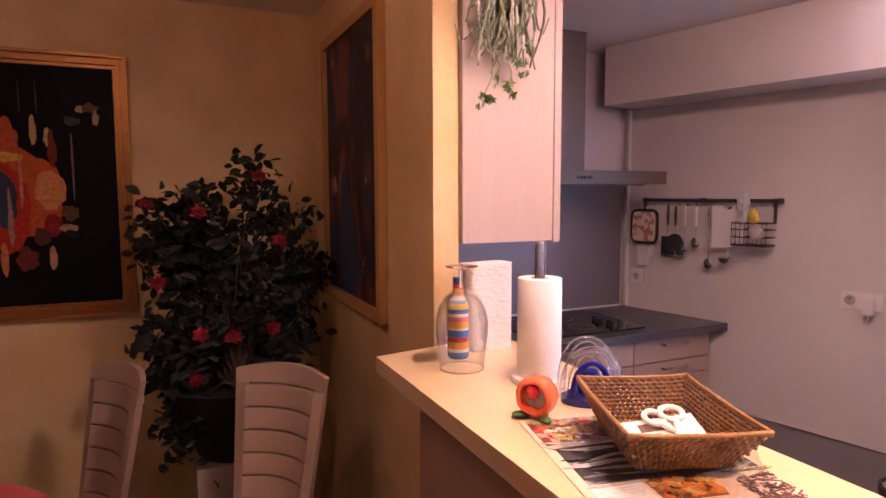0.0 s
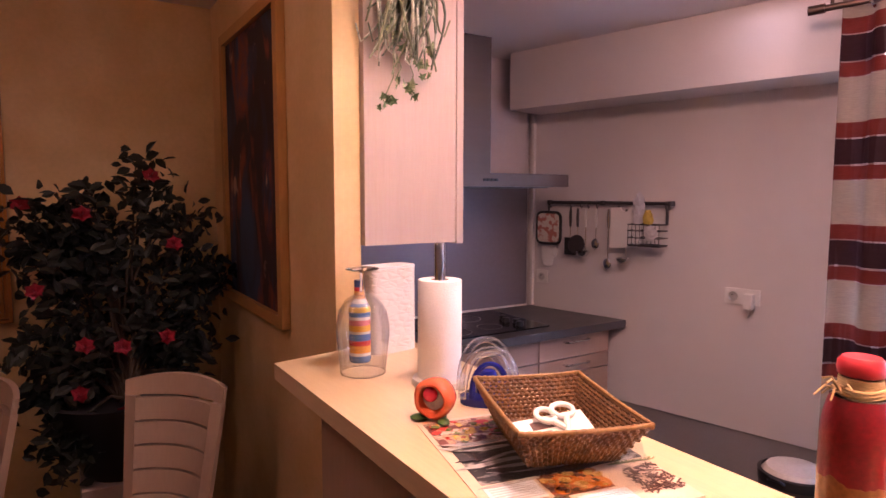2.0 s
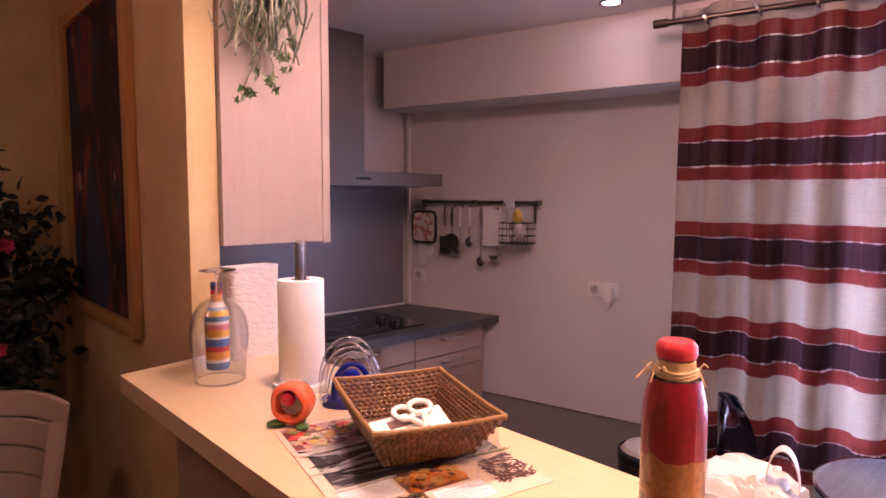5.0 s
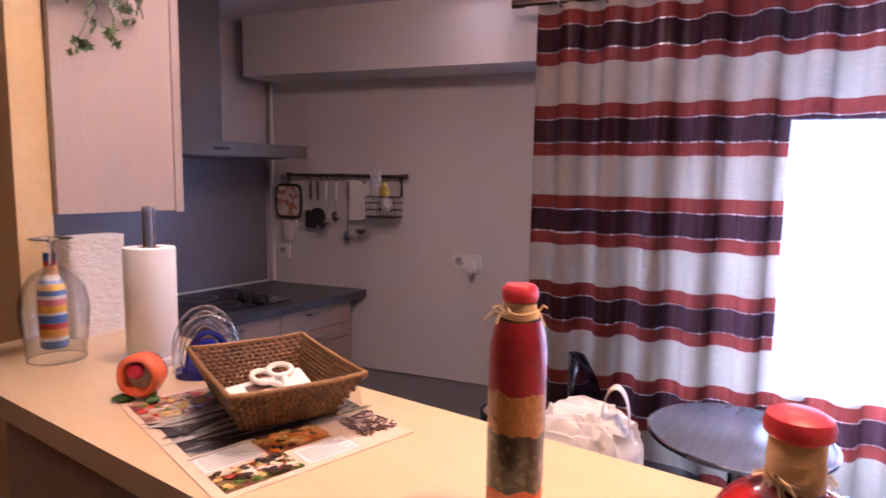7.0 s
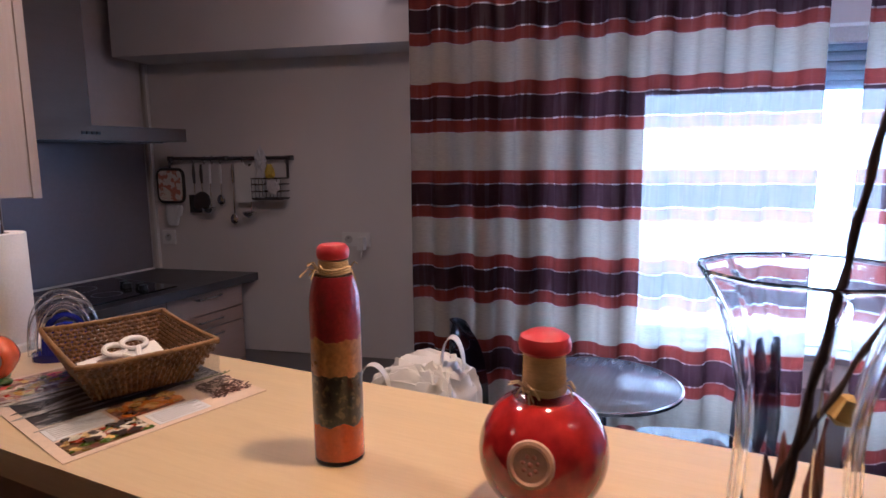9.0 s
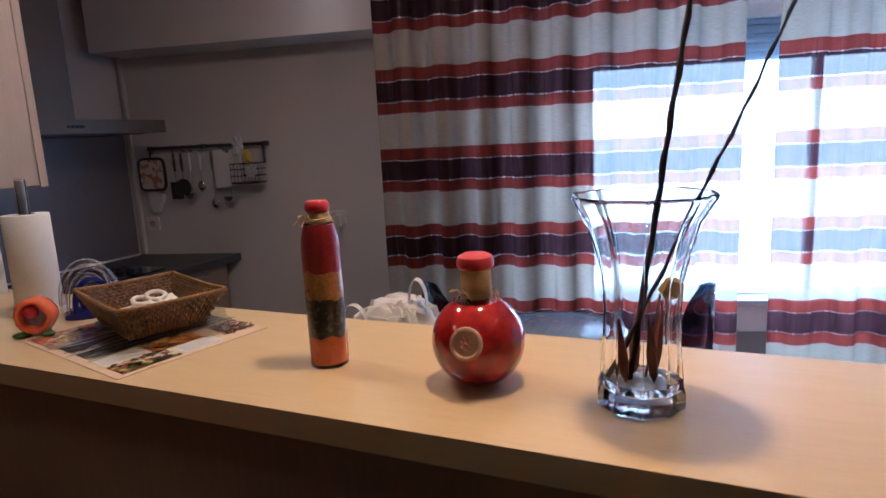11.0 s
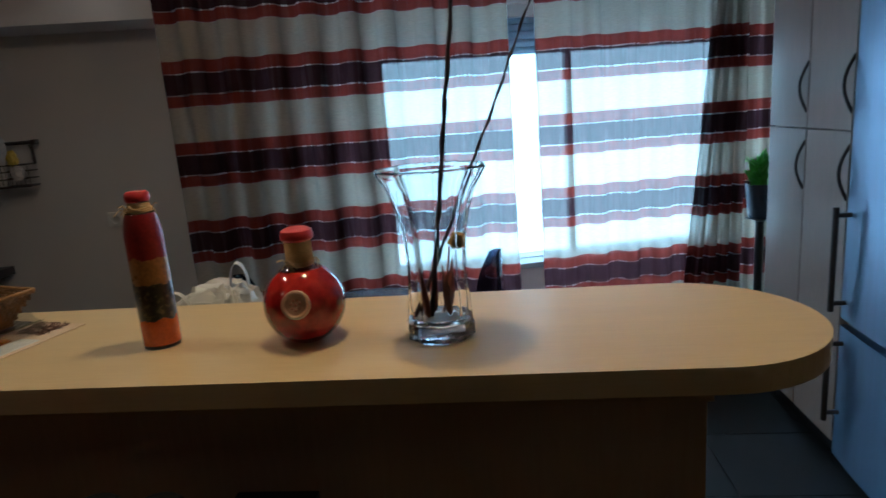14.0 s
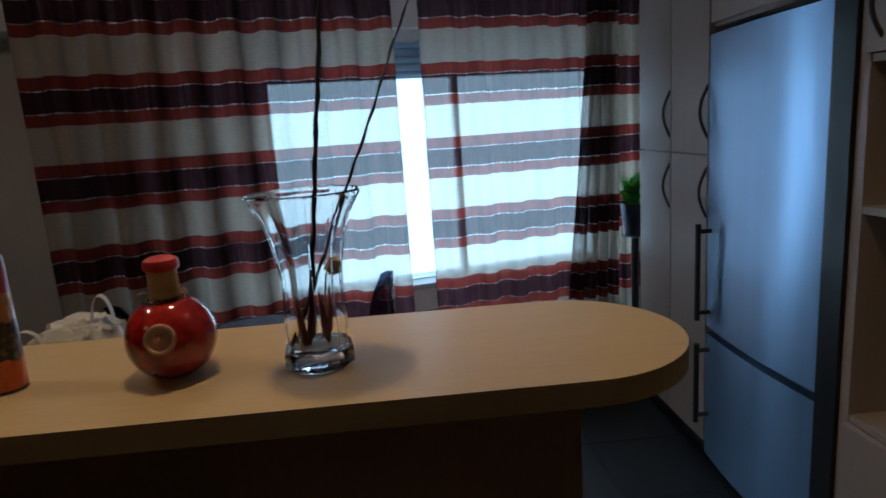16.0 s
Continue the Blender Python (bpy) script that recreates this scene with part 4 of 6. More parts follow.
for k in range(26):
    v = 0.32 + 0.0145 * k
    u, l, tip, wd = random.uniform(-0.01, 0.16) + 0.30 * (k % 2), random.uniform(0.30, 0.60), random.uniform(-0.05, 0.07), random.uniform(0.010, 0.026)
    curve = [on_mat(u, v + tip), on_mat(u + 0.25 * l, v - wd + 0.6 * tip), on_mat(u + 0.6 * l, v - wd * 0.6), on_mat(u + l, v), on_mat(u + l, v + 0.018), on_mat(u + 0.5 * l, v + wd + 0.2 * tip), on_mat(u + 0.2 * l, v + wd * 0.7 + 0.7 * tip)]
    part("print_blade", prism(curve, TP + 0.0007 + 0.0001 * k, TP + 0.0012 + 0.0001 * k), KNIFE_PRINT if k % 4 else KNIFE_PALE, placemat)
# printed scraps of salad and fruit
random.seed(15)
for zone, tones in (((0.06, 0.39, 0.04, 0.16), ((0.10, 0.16, 0.03), (0.62, 0.42, 0.14), (0.34, 0.06, 0.02), (0.66, 0.60, 0.48), (0.04, 0.025, 0.02))), ((0.35, 0.65, 0.18, 0.32), ((0.62, 0.22, 0.03), (0.10, 0.03, 0.015), (0.66, 0.40, 0.10))),
                    ((0.04, 0.51, 0.71, 0.96), ((0.55, 0.05, 0.03), (0.68, 0.46, 0.06), (0.12, 0.18, 0.04), (0.66, 0.58, 0.50))), ((0.56, 0.95, 0.71, 0.96), ((0.12, 0.14, 0.22), (0.55, 0.52, 0.50)))):
    for j, tone in enumerate(tones):
        bm = bmesh.new()
        for k in range(16):
            c, r, a0 = on_mat(random.uniform(zone[0], zone[1]), random.uniform(zone[2], zone[3])), random.uniform(0.003, 0.008), random.uniform(0, 6)
            z_ = TP + 0.0007 + 0.00004 * (k + 16 * j)
            prism([(c[0] + r * (1 + 0.5 * math.sin(2 * a + a0)) * math.cos(a), c[1] + r * math.sin(a)) for a in (2 * math.pi * i / 9 for i in range(9))], z_, z_ + 0.0003, bm)
        tagged(part("print_scrap", bm, mat("print_scrap", tone, 0.28, var=0.3, scale=60, bump=0), placemat), kind="stuff")
# printed herbs at the edge of the mat
SPRIG_GREEN, SPRIG_BROWN = mat("print_rosemary", (0.16, 0.17, 0.06), 0.5, bump=0), mat("print_cloves", (0.10, 0.045, 0.03), 0.5, bump=0)
random.seed(9)
bm, bm2 = bmesh.new(), bmesh.new()
for k in range(110):
    u, v = 0.78 + 0.20 * random.random(), 0.08 + 0.19 * random.random()
    a, l = random.uniform(0, 6.28), random.uniform(0.004, 0.009)
    c = Vector(on_mat(u, v))
    d, n = Vector((math.cos(a), math.sin(a))) * l, Vector((-math.sin(a), math.cos(a))) * 0.0013
    prism([tuple(c - d - n), tuple(c + d - n), tuple(c + d + n), tuple(c - d + n)], TP + 0.0007 + 0.00002 * k, TP + 0.0012 + 0.00002 * k, bm)
for k in range(60):
    t = k / 60
    c = Vector(on_mat(0.78 + 0.24 * t, 0.32 - 0.02 * t))
    a = 0.6 + (2.2 if k % 2 else 0) + random.uniform(-0.3, 0.3)
    d, n = Vector((math.cos(a), math.sin(a))) * 0.009, Vector((-math.sin(a), math.cos(a))) * 0.0008
    prism([tuple(c - n), tuple(c + d - n), tuple(c + d + n), tuple(c + n)], TP + 0.0007 + 0.00002 * k, TP + 0.0012 + 0.00002 * k, bm2)
part("print_clove", bm, SPRIG_BROWN, placemat)
part("print_rosemary", bm2, SPRIG_GREEN, placemat)

# clear wavy dish under the basket
BC = Vector((0.722, 0.878))
BROT = math.atan2(0.963 - 1.035, 0.853 - 0.674)      # across the basket
DISH_GLASS = thin_glass("dish_glass", (0.96, 0.97, 0.98))
DISH_GLASS.node_tree.nodes["Layer Weight"].inputs["Blend"].default_value = 0.07
dish = thing("glass_dish", "clear wavy glass dish on small feet", "dish", m=pose(BC.x - 0.012, BC.y - 0.02, BAR_Z + 0.003, 0, 0, math.degrees(BROT)))
bm = bmesh.new()
pts = [(0.142 * math.cos(a) * (1 + 0.09 * math.sin(5 * a)), 0.155 * math.sin(a) * (1 + 0.09 * math.sin(5 * a + 1))) for a in (2 * math.pi * k / 72 for k in range(72))]
prism(pts, 0.009, 0.0115, bm)
part("plate", bm, DISH_GLASS, dish, smooth=True)
for k in range(5):
    a = 2 * math.pi * k / 5 + 0.5
    part("foot", disc_rod(0.006, 0, 0.009, (0.105 * math.cos(a), 0.115 * math.sin(a)), 12), THIN, dish, smooth=True)

# woven basket: coils of twisted cane on a tapering square
CANE = mat("brown_cane", (0.20, 0.092, 0.024), 0.34, var=0.5, scale=45, fine=190, bump=0.5, color2=(0.085, 0.036, 0.010), cut=(0.4, 0.6))
CANE_RIM = mat("rim_cane", (0.24, 0.125, 0.035), 0.5, var=0.35, scale=40, fine=160, bump=0.4)
basket = thing("woven_basket", "brown woven cane basket with flared sides", "basket", m=pose(BC.x, BC.y, BAR_Z + 0.0155, 0, 0, math.degrees(BROT)))
ZTOP = 0.060


def square_loop(t, z, n=44, wob=0.0015):
    hx, hy = 0.068 + (0.0955 - 0.068) * t, 0.085 + (0.128 - 0.085) * t
    pts = []
    cs = [(-hx, -hy), (hx, -hy), (hx, hy), (-hx, hy)]
    for i in range(4):
        a, b = cs[i], cs[(i + 1) % 4]
        for k in range(n):
            u = k / n
            pts.append((a[0] + (b[0] - a[0]) * u, a[1] + (b[1] - a[1]) * u, z + 0.003 * t * (abs(2 * u - 1) ** 3)))
    return pts


coils = 11
for c in range(coils):
    t = c / (coils - 1)
    pts = square_loop(t, 0.003 + (ZTOP - 0.003) * t, 30)
    rs = [0.0032 + 0.0014 * math.sin(math.pi * (k + (c % 2)) + 0.5 * math.pi) for k in range(len(pts))]
    part("coil", tube(pts, rs, 6, closed=True), CANE, basket, smooth=True)
bm = bmesh.new()
for k in range(18):
    y = -0.082 + 0.164 * k / 17
    tube([(-0.066 + 0.132 * i / 24, y, 0.002 + 0.0012 * math.sin(math.pi * (i + k))) for i in range(25)], 0.0042, 6, bm)
part("bottom", bm, CANE, basket, smooth=True)
bm = bmesh.new()
for side_ in range(4):
    for k in range(1, 20):
        u = k / 20
        lo_, hi_ = square_loop(0, 0.0, 20), square_loop(1, ZTOP, 20)
        a, b = Vector(lo_[side_ * 20 + k]), Vector(hi_[side_ * 20 + k])
        tube([a, (a + b) / 2, b], 0.0024, 5, bm)
part("ribs", bm, CANE, basket, smooth=True)
rim_pts = square_loop(1.03, ZTOP + 0.004, 40)
part("rim", tube(rim_pts, [0.0034 + 0.0005 * math.sin(k * 2.4) for k in range(len(rim_pts))], 8, closed=True), CANE_RIM, basket, smooth=True)

BM = pose(BC.x, BC.y, BAR_Z + 0.0155, 0, 0, math.degrees(BROT))
card = thing("packet_card", "white product card with pink print and red dot", "packaging", m=BM @ pose(-0.016, -0.058, 0.036, 22, -4, 8) @ Matrix.Diagonal((1.12, 1.12, 1, 1)))
part("card", box(-0.052, 0.052, -0.03, 0.03, 0, 0.002), WHITE_PAPER, card)
part("print", box(-0.035, -0.005, -0.02, 0.004, 0.0021, 0.0026), mat("pink_print", (0.6, 0.25, 0.28), 0.5), card)
part("red_dot", disc_rod(0.008, 0.0021, 0.0027, (0.038, -0.016), 18), mat("red_print", (0.55, 0.03, 0.05), 0.4), card)
part("dark_print", box(-0.03, 0.01, 0.008, 0.022, 0.0021, 0.0026), mat("brown_print", (0.12, 0.06, 0.05), 0.5), card)
scissors = thing("scissors", "scissors with white plastic handles in the basket", "scissors", m=BM @ pose(-0.004, -0.050, 0.048, 22, 0, 20) @ Matrix.Diagonal((0.82, 0.82, 0.82, 1)))
for s_ in (-1, 1):
    loop = [(0.019 * s_ + 0.021 * math.cos(a) * (1 + 0.1 * s_), 0.026 + 0.017 * math.sin(a), 0.002 * s_) for a in (2 * math.pi * k / 28 for k in range(28))]
    part("handle", tube(loop, 0.0052, 8, closed=True), WHITE_PLASTIC, scissors, smooth=True)
    part("shank", tube([(0.016 * s_, 0.010, 0.002 * s_), (0, -0.018, 0.002 * s_), (-0.012 * s_, -0.03, 0.002 * s_)], [0.006, 0.006, 0.004], 8), WHITE_PLASTIC, scissors, smooth=True)
    part("blade", prism([(-0.012 * s_ - 0.005, -0.03), (-0.012 * s_ + 0.005, -0.03), (-0.018 * s_ + 0.001, -0.055), (-0.018 * s_, -0.055)], 0.002 * s_, 0.002 * s_ + 0.0012), CHROME, scissors)

# kitchen timer in the shape of a tomato with leaves
ORANGE = mat("orange_gloss", (0.72, 0.13, 0.03), 0.25, var=0.12, scale=20, coat=0.4)
GREEN = mat("green_gloss", (0.04, 0.11, 0.018), 0.3, var=0.15, scale=20)
timer = thing("kitchen_timer", "orange and green vegetable-shaped kitchen timer", "kitchen timer", m=pose(0.630, 1.082, BAR_Z, 0, 0, -58) @ Matrix.Diagonal((0.93, 0.93, 0.93, 1)))
bm = lathe([(0, 0.034), (0.022, 0.032), (0.034, 0.022), (0.0395, 0.004), (0.0385, -0.014), (0.0345, -0.021), (0.0305, -0.0225), (0.0265, -0.020), (0.0225, -0.006), (0, -0.004)][::-1], 44, m=pose(0, 0, 0.045, -90, 0, 0), ripple=lambda a, z: 1 + 0.025 * math.cos(5 * a))
part("body", bm, ORANGE, timer, smooth=True)
bm = bmesh.new()
bmesh.ops.create_uvsphere(bm, u_segments=20, v_segments=12, radius=0.0145)
bmesh.ops.translate(bm, vec=(-0.004, -0.012, 0.054), verts=bm.verts)
part("face", lathe([(0, -0.0055), (0.0205, -0.0055), (0.0215, -0.008), (0, -0.0085)], 32, m=pose(0, 0, 0.045, -90, 0, 0)), mat("timer_face", (0.36, 0.28, 0.27), 0.3, scale=40), timer, smooth=True)
part("knob", bm, mat("red_gloss", (0.50, 0.02, 0.03), 0.12, coat=0.6), timer, smooth=True)
for lx, ly, lz, rx_, rz_, sz in ((-0.037, 0.0, 0.040, 80, 90, 0.015), (-0.026, -0.012, 0.007, 8, 150, 0.022), (0.026, -0.016, 0.007, 8, 210, 0.022), (0.006, 0.014, 0.007, 4, 20, 0.022)):
    bm = bmesh.new()
    bmesh.ops.create_uvsphere(bm, u_segments=14, v_segments=8, radius=1)
    bmesh.ops.scale(bm, vec=(sz * 0.55, sz, 0.007), verts=bm.verts)
    bmesh.ops.transform(bm, matrix=pose(lx, ly, lz, rx_, 0, rz_), verts=bm.verts)
    part("leaf", bm, GREEN, timer, smooth=True)

# clear and blue napkin holder
COBALT = mat("cobalt_plastic", (0.012, 0.018, 0.22), 0.15, var=0.1)
holder2 = thing("napkin_holder", "clear acrylic arched holder with cobalt blue base", "holder", m=pose(0.768, 1.112, BAR_Z, 0, 0, -30) @ Matrix.Diagonal((1.50, 1.40, 1.15, 1)))
bm = lathe([(0, 0), (0.036, 0), (0.036, 0.012), (0.03, 0.016), (0, 0.016)], 32)
bmesh.ops.scale(bm, vec=(1.0, 0.75, 1), verts=bm.verts)
part("base", bm, COBALT, holder2, smooth=True)
for y, tilt in ((-0.017, -8), (0.017, 8)):
    arch = [(0.034 * math.cos(a), y + 0.012 * math.sin(a) * (1 if tilt > 0 else -1), 0.014 + 0.085 * max(0, math.sin(a)) ** 0.8) for a in (math.pi * k / 24 for k in range(25))]
    part("arch", tube(arch, 0.0058, 10), ACRYLIC, holder2, smooth=True)
    arch = [(0.022 * math.cos(a), y + 0.008 * math.sin(a) * (1 if tilt > 0 else -1), 0.014 + 0.060 * max(0, math.sin(a)) ** 0.8) for a in (math.pi * k / 20 for k in range(21))]
    part("inner_arch", tube(arch, 0.004, 8), COBALT if tilt < 0 else ACRYLIC, holder2, smooth=True)
bm = lathe([(0, 0.016), (0.014, 0.016), (0.017, 0.035), (0.009, 0.055), (0, 0.058)], 20)
part("core", bm, COBALT, holder2, smooth=True)

# paper towel on its stand
towel = thing("paper_towel_holder", "upright steel paper towel stand with marble foot", "towel holder", m=pose(0.752, 1.262, BAR_Z))
part("foot", lathe([(0, 0), (0.058, 0), (0.060, 0.004), (0.058, 0.014), (0, 0.015)], 40), MARBLE, towel, smooth=True)
part("rod", lathe([(0, 0.015), (0.0115, 0.015), (0.0115, 0.296), (0.009, 0.300), (0, 0.301)], 20), CHROME, towel, smooth=True)
roll = thing("paper_towel_roll", "white paper towel roll on the stand", "paper towel", m=pose(0.752, 1.262, BAR_Z + 0.0155))
part("paper", lathe([(0.020, 0), (0.045, 0), (0.0462, 0.002), (0.0462, 0.205), (0.045, 0.207), (0.020, 0.207), (0.020, 0)], 56, ripple=lambda a, z: 1 + 0.006 * math.sin(3 * a)), WHITE_PAPER, roll, smooth=True)
part("core", lathe([(0.0195, 0.001), (0.0195, 0.206), (0.0180, 0.206), (0.0180, 0.001), (0.0195, 0.001)], 28), mat("card_tube", (0.4, 0.3, 0.2), 0.8), roll)

# embossed white canister
EMB = bpy.data.materials.new("embossed_white")
EMB.use_nodes = True
t_ = EMB.node_tree
p_ = t_.nodes["Principled BSDF"]
p_.inputs["Base Color"].default_value, p_.inputs["Roughness"].default_value = (0.74, 0.68, 0.60, 1), 0.4
vo, bu, tc, mp_ = t_.nodes.new("ShaderNodeTexVoronoi"), t_.nodes.new("ShaderNodeBump"), t_.nodes.new("ShaderNodeTexCoord"), t_.nodes.new("ShaderNodeMapping")
vo.feature = "DISTANCE_TO_EDGE"
vo.inputs["Scale"].default_value = 48
mp_.inputs["Scale"].default_value = (0.75, 0.75, 1.5)
bu.inputs["Strength"].default_value, bu.inputs["Distance"].default_value = 0.8, 0.004
t_.links.new(tc.outputs["Object"], mp_.inputs[0])
t_.links.new(mp_.outputs[0], vo.inputs["Vector"])
t_.links.new(vo.outputs["Distance"], bu.inputs["Height"])
t_.links.new(bu.outputs[0], p_.inputs["Normal"])
can = thing("canister", "white embossed oval canister beside the wall", "canister", m=pose(0.792, 1.575, BAR_Z, 0, 0, 8))
pts = [(0.068 * math.copysign(abs(math.cos(a)) ** 0.45, math.cos(a)), 0.036 * math.copysign(abs(math.sin(a)) ** 0.45, math.sin(a))) for a in (2 * math.pi * k / 48 for k in range(48))]
part("body", prism(pts, 0, 0.214), EMB, can, smooth=True, bevel=0.002)
part("lid", prism([(x * 1.01, y * 1.01) for x, y in pts], 0.2145, 0.220), WHITE_PLASTIC, can, smooth=True, bevel=0.001)

# striped bottle behind an upturned glass
stripes = [(0.0, 0.018, (0.13, 0.22, 0.42)), (0.018, 0.026, (0.72, 0.68, 0.62)), (0.026, 0.045, (0.75, 0.33, 0.04)), (0.045, 0.058, (0.55, 0.07, 0.05)), (0.058, 0.076, (0.10, 0.18, 0.42)),
           (0.076, 0.082, (0.72, 0.68, 0.62)), (0.082, 0.098, (0.78, 0.42, 0.05)), (0.098, 0.112, (0.66, 0.22, 0.22)), (0.112, 0.120, (0.72, 0.68, 0.62)), (0.120, 0.132, (0.12, 0.22, 0.45)),
           (0.132, 0.146, (0.80, 0.5, 0.08)), (0.146, 0.154, (0.20, 0.32, 0.52)), (0.154, 0.166, (0.72, 0.68, 0.62)), (0.166, 0.186, (0.75, 0.30, 0.04)), (0.186, 0.196, (0.55, 0.06, 0.06)), (0.196, 0.214, (0.06, 0.08, 0.20))]


def bottle_r(z):
    if z < 0.004:
        return 0.024
    if z < 0.135:
        return 0.0265
    if z < 0.172:
        t = (z - 0.135) / 0.037
        return 0.0265 - 0.0135 * (3 * t * t - 2 * t ** 3)
    return 0.0128


sb = thing("striped_bottle", "slim bottle in painted blue, orange and red stripes", "bottle", m=pose(0.682, 1.512, BAR_Z) @ Matrix.Diagonal((0.98, 0.98, 0.92, 1)))
for i, (z0, z1, c) in enumerate(stripes):
    prof = [(bottle_r(z0 + (z1 - z0) * k / 4), z0 + (z1 - z0) * k / 4) for k in range(5)]
    if i == 0:
        prof = [(0, 0)] + prof
    if i == len(stripes) - 1:
        prof = prof + [(0, z1)]
    part("stripe", lathe(prof, 28), mat("stripe_paint", c, 0.25, var=0.08, scale=30, coat=0.3), sb, smooth=True)

goblet = thing("wine_glass", "large clear wine glass standing upside down", "wine glass", m=pose(0.648, 1.422, BAR_Z))
bowl_o = [(0.050, 0.0), (0.0515, 0.002), (0.056, 0.05), (0.060, 0.085), (0.0600, 0.11), (0.054, 0.14), (0.038, 0.165), (0.018, 0.178), (0.0062, 0.1845), (0, 0.185)]
bowl_i = [(0, 0.1755), (0.016, 0.1735), (0.036, 0.161), (0.0515, 0.139), (0.0585, 0.11), (0.0585, 0.085), (0.0545, 0.05), (0.050, 0.002), (0.0485, 0.0), (0.050, 0.0)]
part("bowl", lathe(bowl_i + bowl_o[1:], 48), THIN, goblet, smooth=True)
part("rim", tube([(0.0500 * math.cos(a), 0.0500 * math.sin(a), 0.0014) for a in (2 * math.pi * k / 48 for k in range(48))], 0.0014, 8, closed=True), CLEAR, goblet, smooth=True)
part("stem", lathe([(0, 0.1855), (0.0062, 0.1855), (0.0048, 0.205), (0.0054, 0.226), (0.010, 0.2305), (0, 0.231)], 24), CLEAR, goblet, smooth=True)
part("foot", lathe([(0, 0.2312), (0.012, 0.2312), (0.036, 0.2335), (0.0375, 0.2345), (0.036, 0.2362), (0.02, 0.239), (0, 0.240)], 40), CLEAR, goblet, smooth=True)


def raffia(parent, at, r, seed, spread=0.02):
    random.seed(seed)
    RA = mat("raffia", (0.55, 0.38, 0.18), 0.8, var=0.2, scale=40)
    for k in range(3):
        part("tie", tube([(at[0] + (r + 0.001) * math.cos(a), at[1] + (r + 0.001) * math.sin(a), at[2] - 0.003 + 0.003 * k + 0.001 * math.sin(3 * a)) for a in (2 * math.pi * i / 24 for i in range(24))], 0.0016, 6, closed=True), RA, parent)
    for k in range(16):
        base = Vector((at[0] + r * math.cos(2.6), at[1] + r * math.sin(2.6), at[2])) if k < 11 else Vector((at[0] + r * math.cos(-0.9), at[1] + r * math.sin(-0.9), at[2]))
        tip = base + Vector((random.uniform(-1, 0.5), random.uniform(-1, 1), random.uniform(-1, 0.6))) * spread
        mid_ = (base + tip) / 2 + Vector((random.uniform(-0.3, 0.3), random.uniform(-0.3, 0.3), 0.5)) * spread * 0.6
        part("strand", tube([base, mid_, tip], 0.0011, 5), RA, parent)


WAX = mat("red_sealing_wax", (0.50, 0.03, 0.035), 0.35, var=0.12, scale=30, bump=0.15, coat=0.2)
# tall bottle with layered preserves
tall = thing("layered_bottle", "tall glass bottle with layered spices, red wax cap", "bottle", m=pose(0.668, 0.428, BAR_Z) @ Matrix.Diagonal((0.90, 0.90, 0.965, 1)))
part("foot", lathe([(0, 0.0), (0.0315, 0), (0.033, 0.002), (0.033, 0.0062), (0, 0.0062)], 40), CLEAR, tall, smooth=True)
part("neck", lathe([(0.0256, 0.2322), (0.0225, 0.2345), (0.019, 0.2362), (0.0175, 0.246), (0.0175, 0.25),
                    (0.0150, 0.25), (0.0150, 0.2362), (0.0205, 0.2335), (0.0236, 0.2322), (0.0256, 0.2322)], 40), CLEAR, tall, smooth=True)
layers = [(0.0065, 0.050, mat("orange_lentils", (0.46, 0.072, 0.002), 0.2, var=0.25, scale=70, fine=200, coat=0.4)),
          (0.0505, 0.112, mat("dark_herbs", (0.012, 0.012, 0.010), 0.3, coat=0.6, var=0.6, scale=110, fine=240, color2=(0.07, 0.055, 0.025), cut=(0.54, 0.62))),
          (0.1125, 0.156, mat("pale_noodles", (0.32, 0.145, 0.032), 0.3, coat=0.6, var=0.5, scale=60, fine=160, color2=(0.26, 0.12, 0.03), cut=(0.48, 0.62))),
          (0.1565, 0.2315, mat("red_chillies", (0.24, 0.006, 0.009), 0.36, coat=0.8, var=0.35, scale=70, fine=220, color2=(0.16, 0.003, 0.006), cut=(0.40, 0.66), bump=0.2))]
def fill_r(z):
    return 0.0330 if z < 0.19 else 0.0330 - 0.0045 * ((z - 0.19) / 0.032) ** 2


def border(z, a):
    """The uneven height at which two layers meet."""
    if z < 0.02 or z > 0.2:
        return z
    return z + 0.0065 * noise.noise(Vector((2.2 * math.cos(a), 2.2 * math.sin(a), 40 * z))) + 0.003 * noise.noise(Vector((7 * math.cos(a), 7 * math.sin(a), 40 * z)))


for z0, z1, m_ in layers:
    bm = bmesh.new()
    seg, n = 56, 14
    rings = []
    for k in range(n + 1):
        ring = []
        for i in range(seg):
            a = 2 * math.pi * i / seg
            z = border(round(z0, 3), a) + 0.0001 + (border(round(z1 + 0.0005, 3), a) - 0.0001 - border(round(z0, 3), a)) * k / n
            r = fill_r(z) * (1 - 0.004 * abs(noise.noise(Vector((math.cos(a) * 4, math.sin(a) * 4, z * 90)))))
            ring.append(bm.verts.new((r * math.cos(a), r * math.sin(a), z)))
        rings.append(ring)
    for p0, p1 in zip(rings, rings[1:]):
        for i in range(seg):
            bm.faces.new((p0[i], p0[(i + 1) % seg], p1[(i + 1) % seg], p1[i]))
    for ring in (rings[0], rings[-1]):
        c = bm.verts.new((0, 0, sum(v.co.z for v in ring) / seg))
        for i in range(seg):
            bm.faces.new((c, ring[i], ring[(i + 1) % seg]))
    part("layer", bm, m_, tall, smooth=True)
part("stopper", lathe([(0, 0.2325), (0.0145, 0.2325), (0.0145, 0.25), (0, 0.25)], 24), mat("cork", (0.42, 0.27, 0.14), 0.8, scale=60), tall)
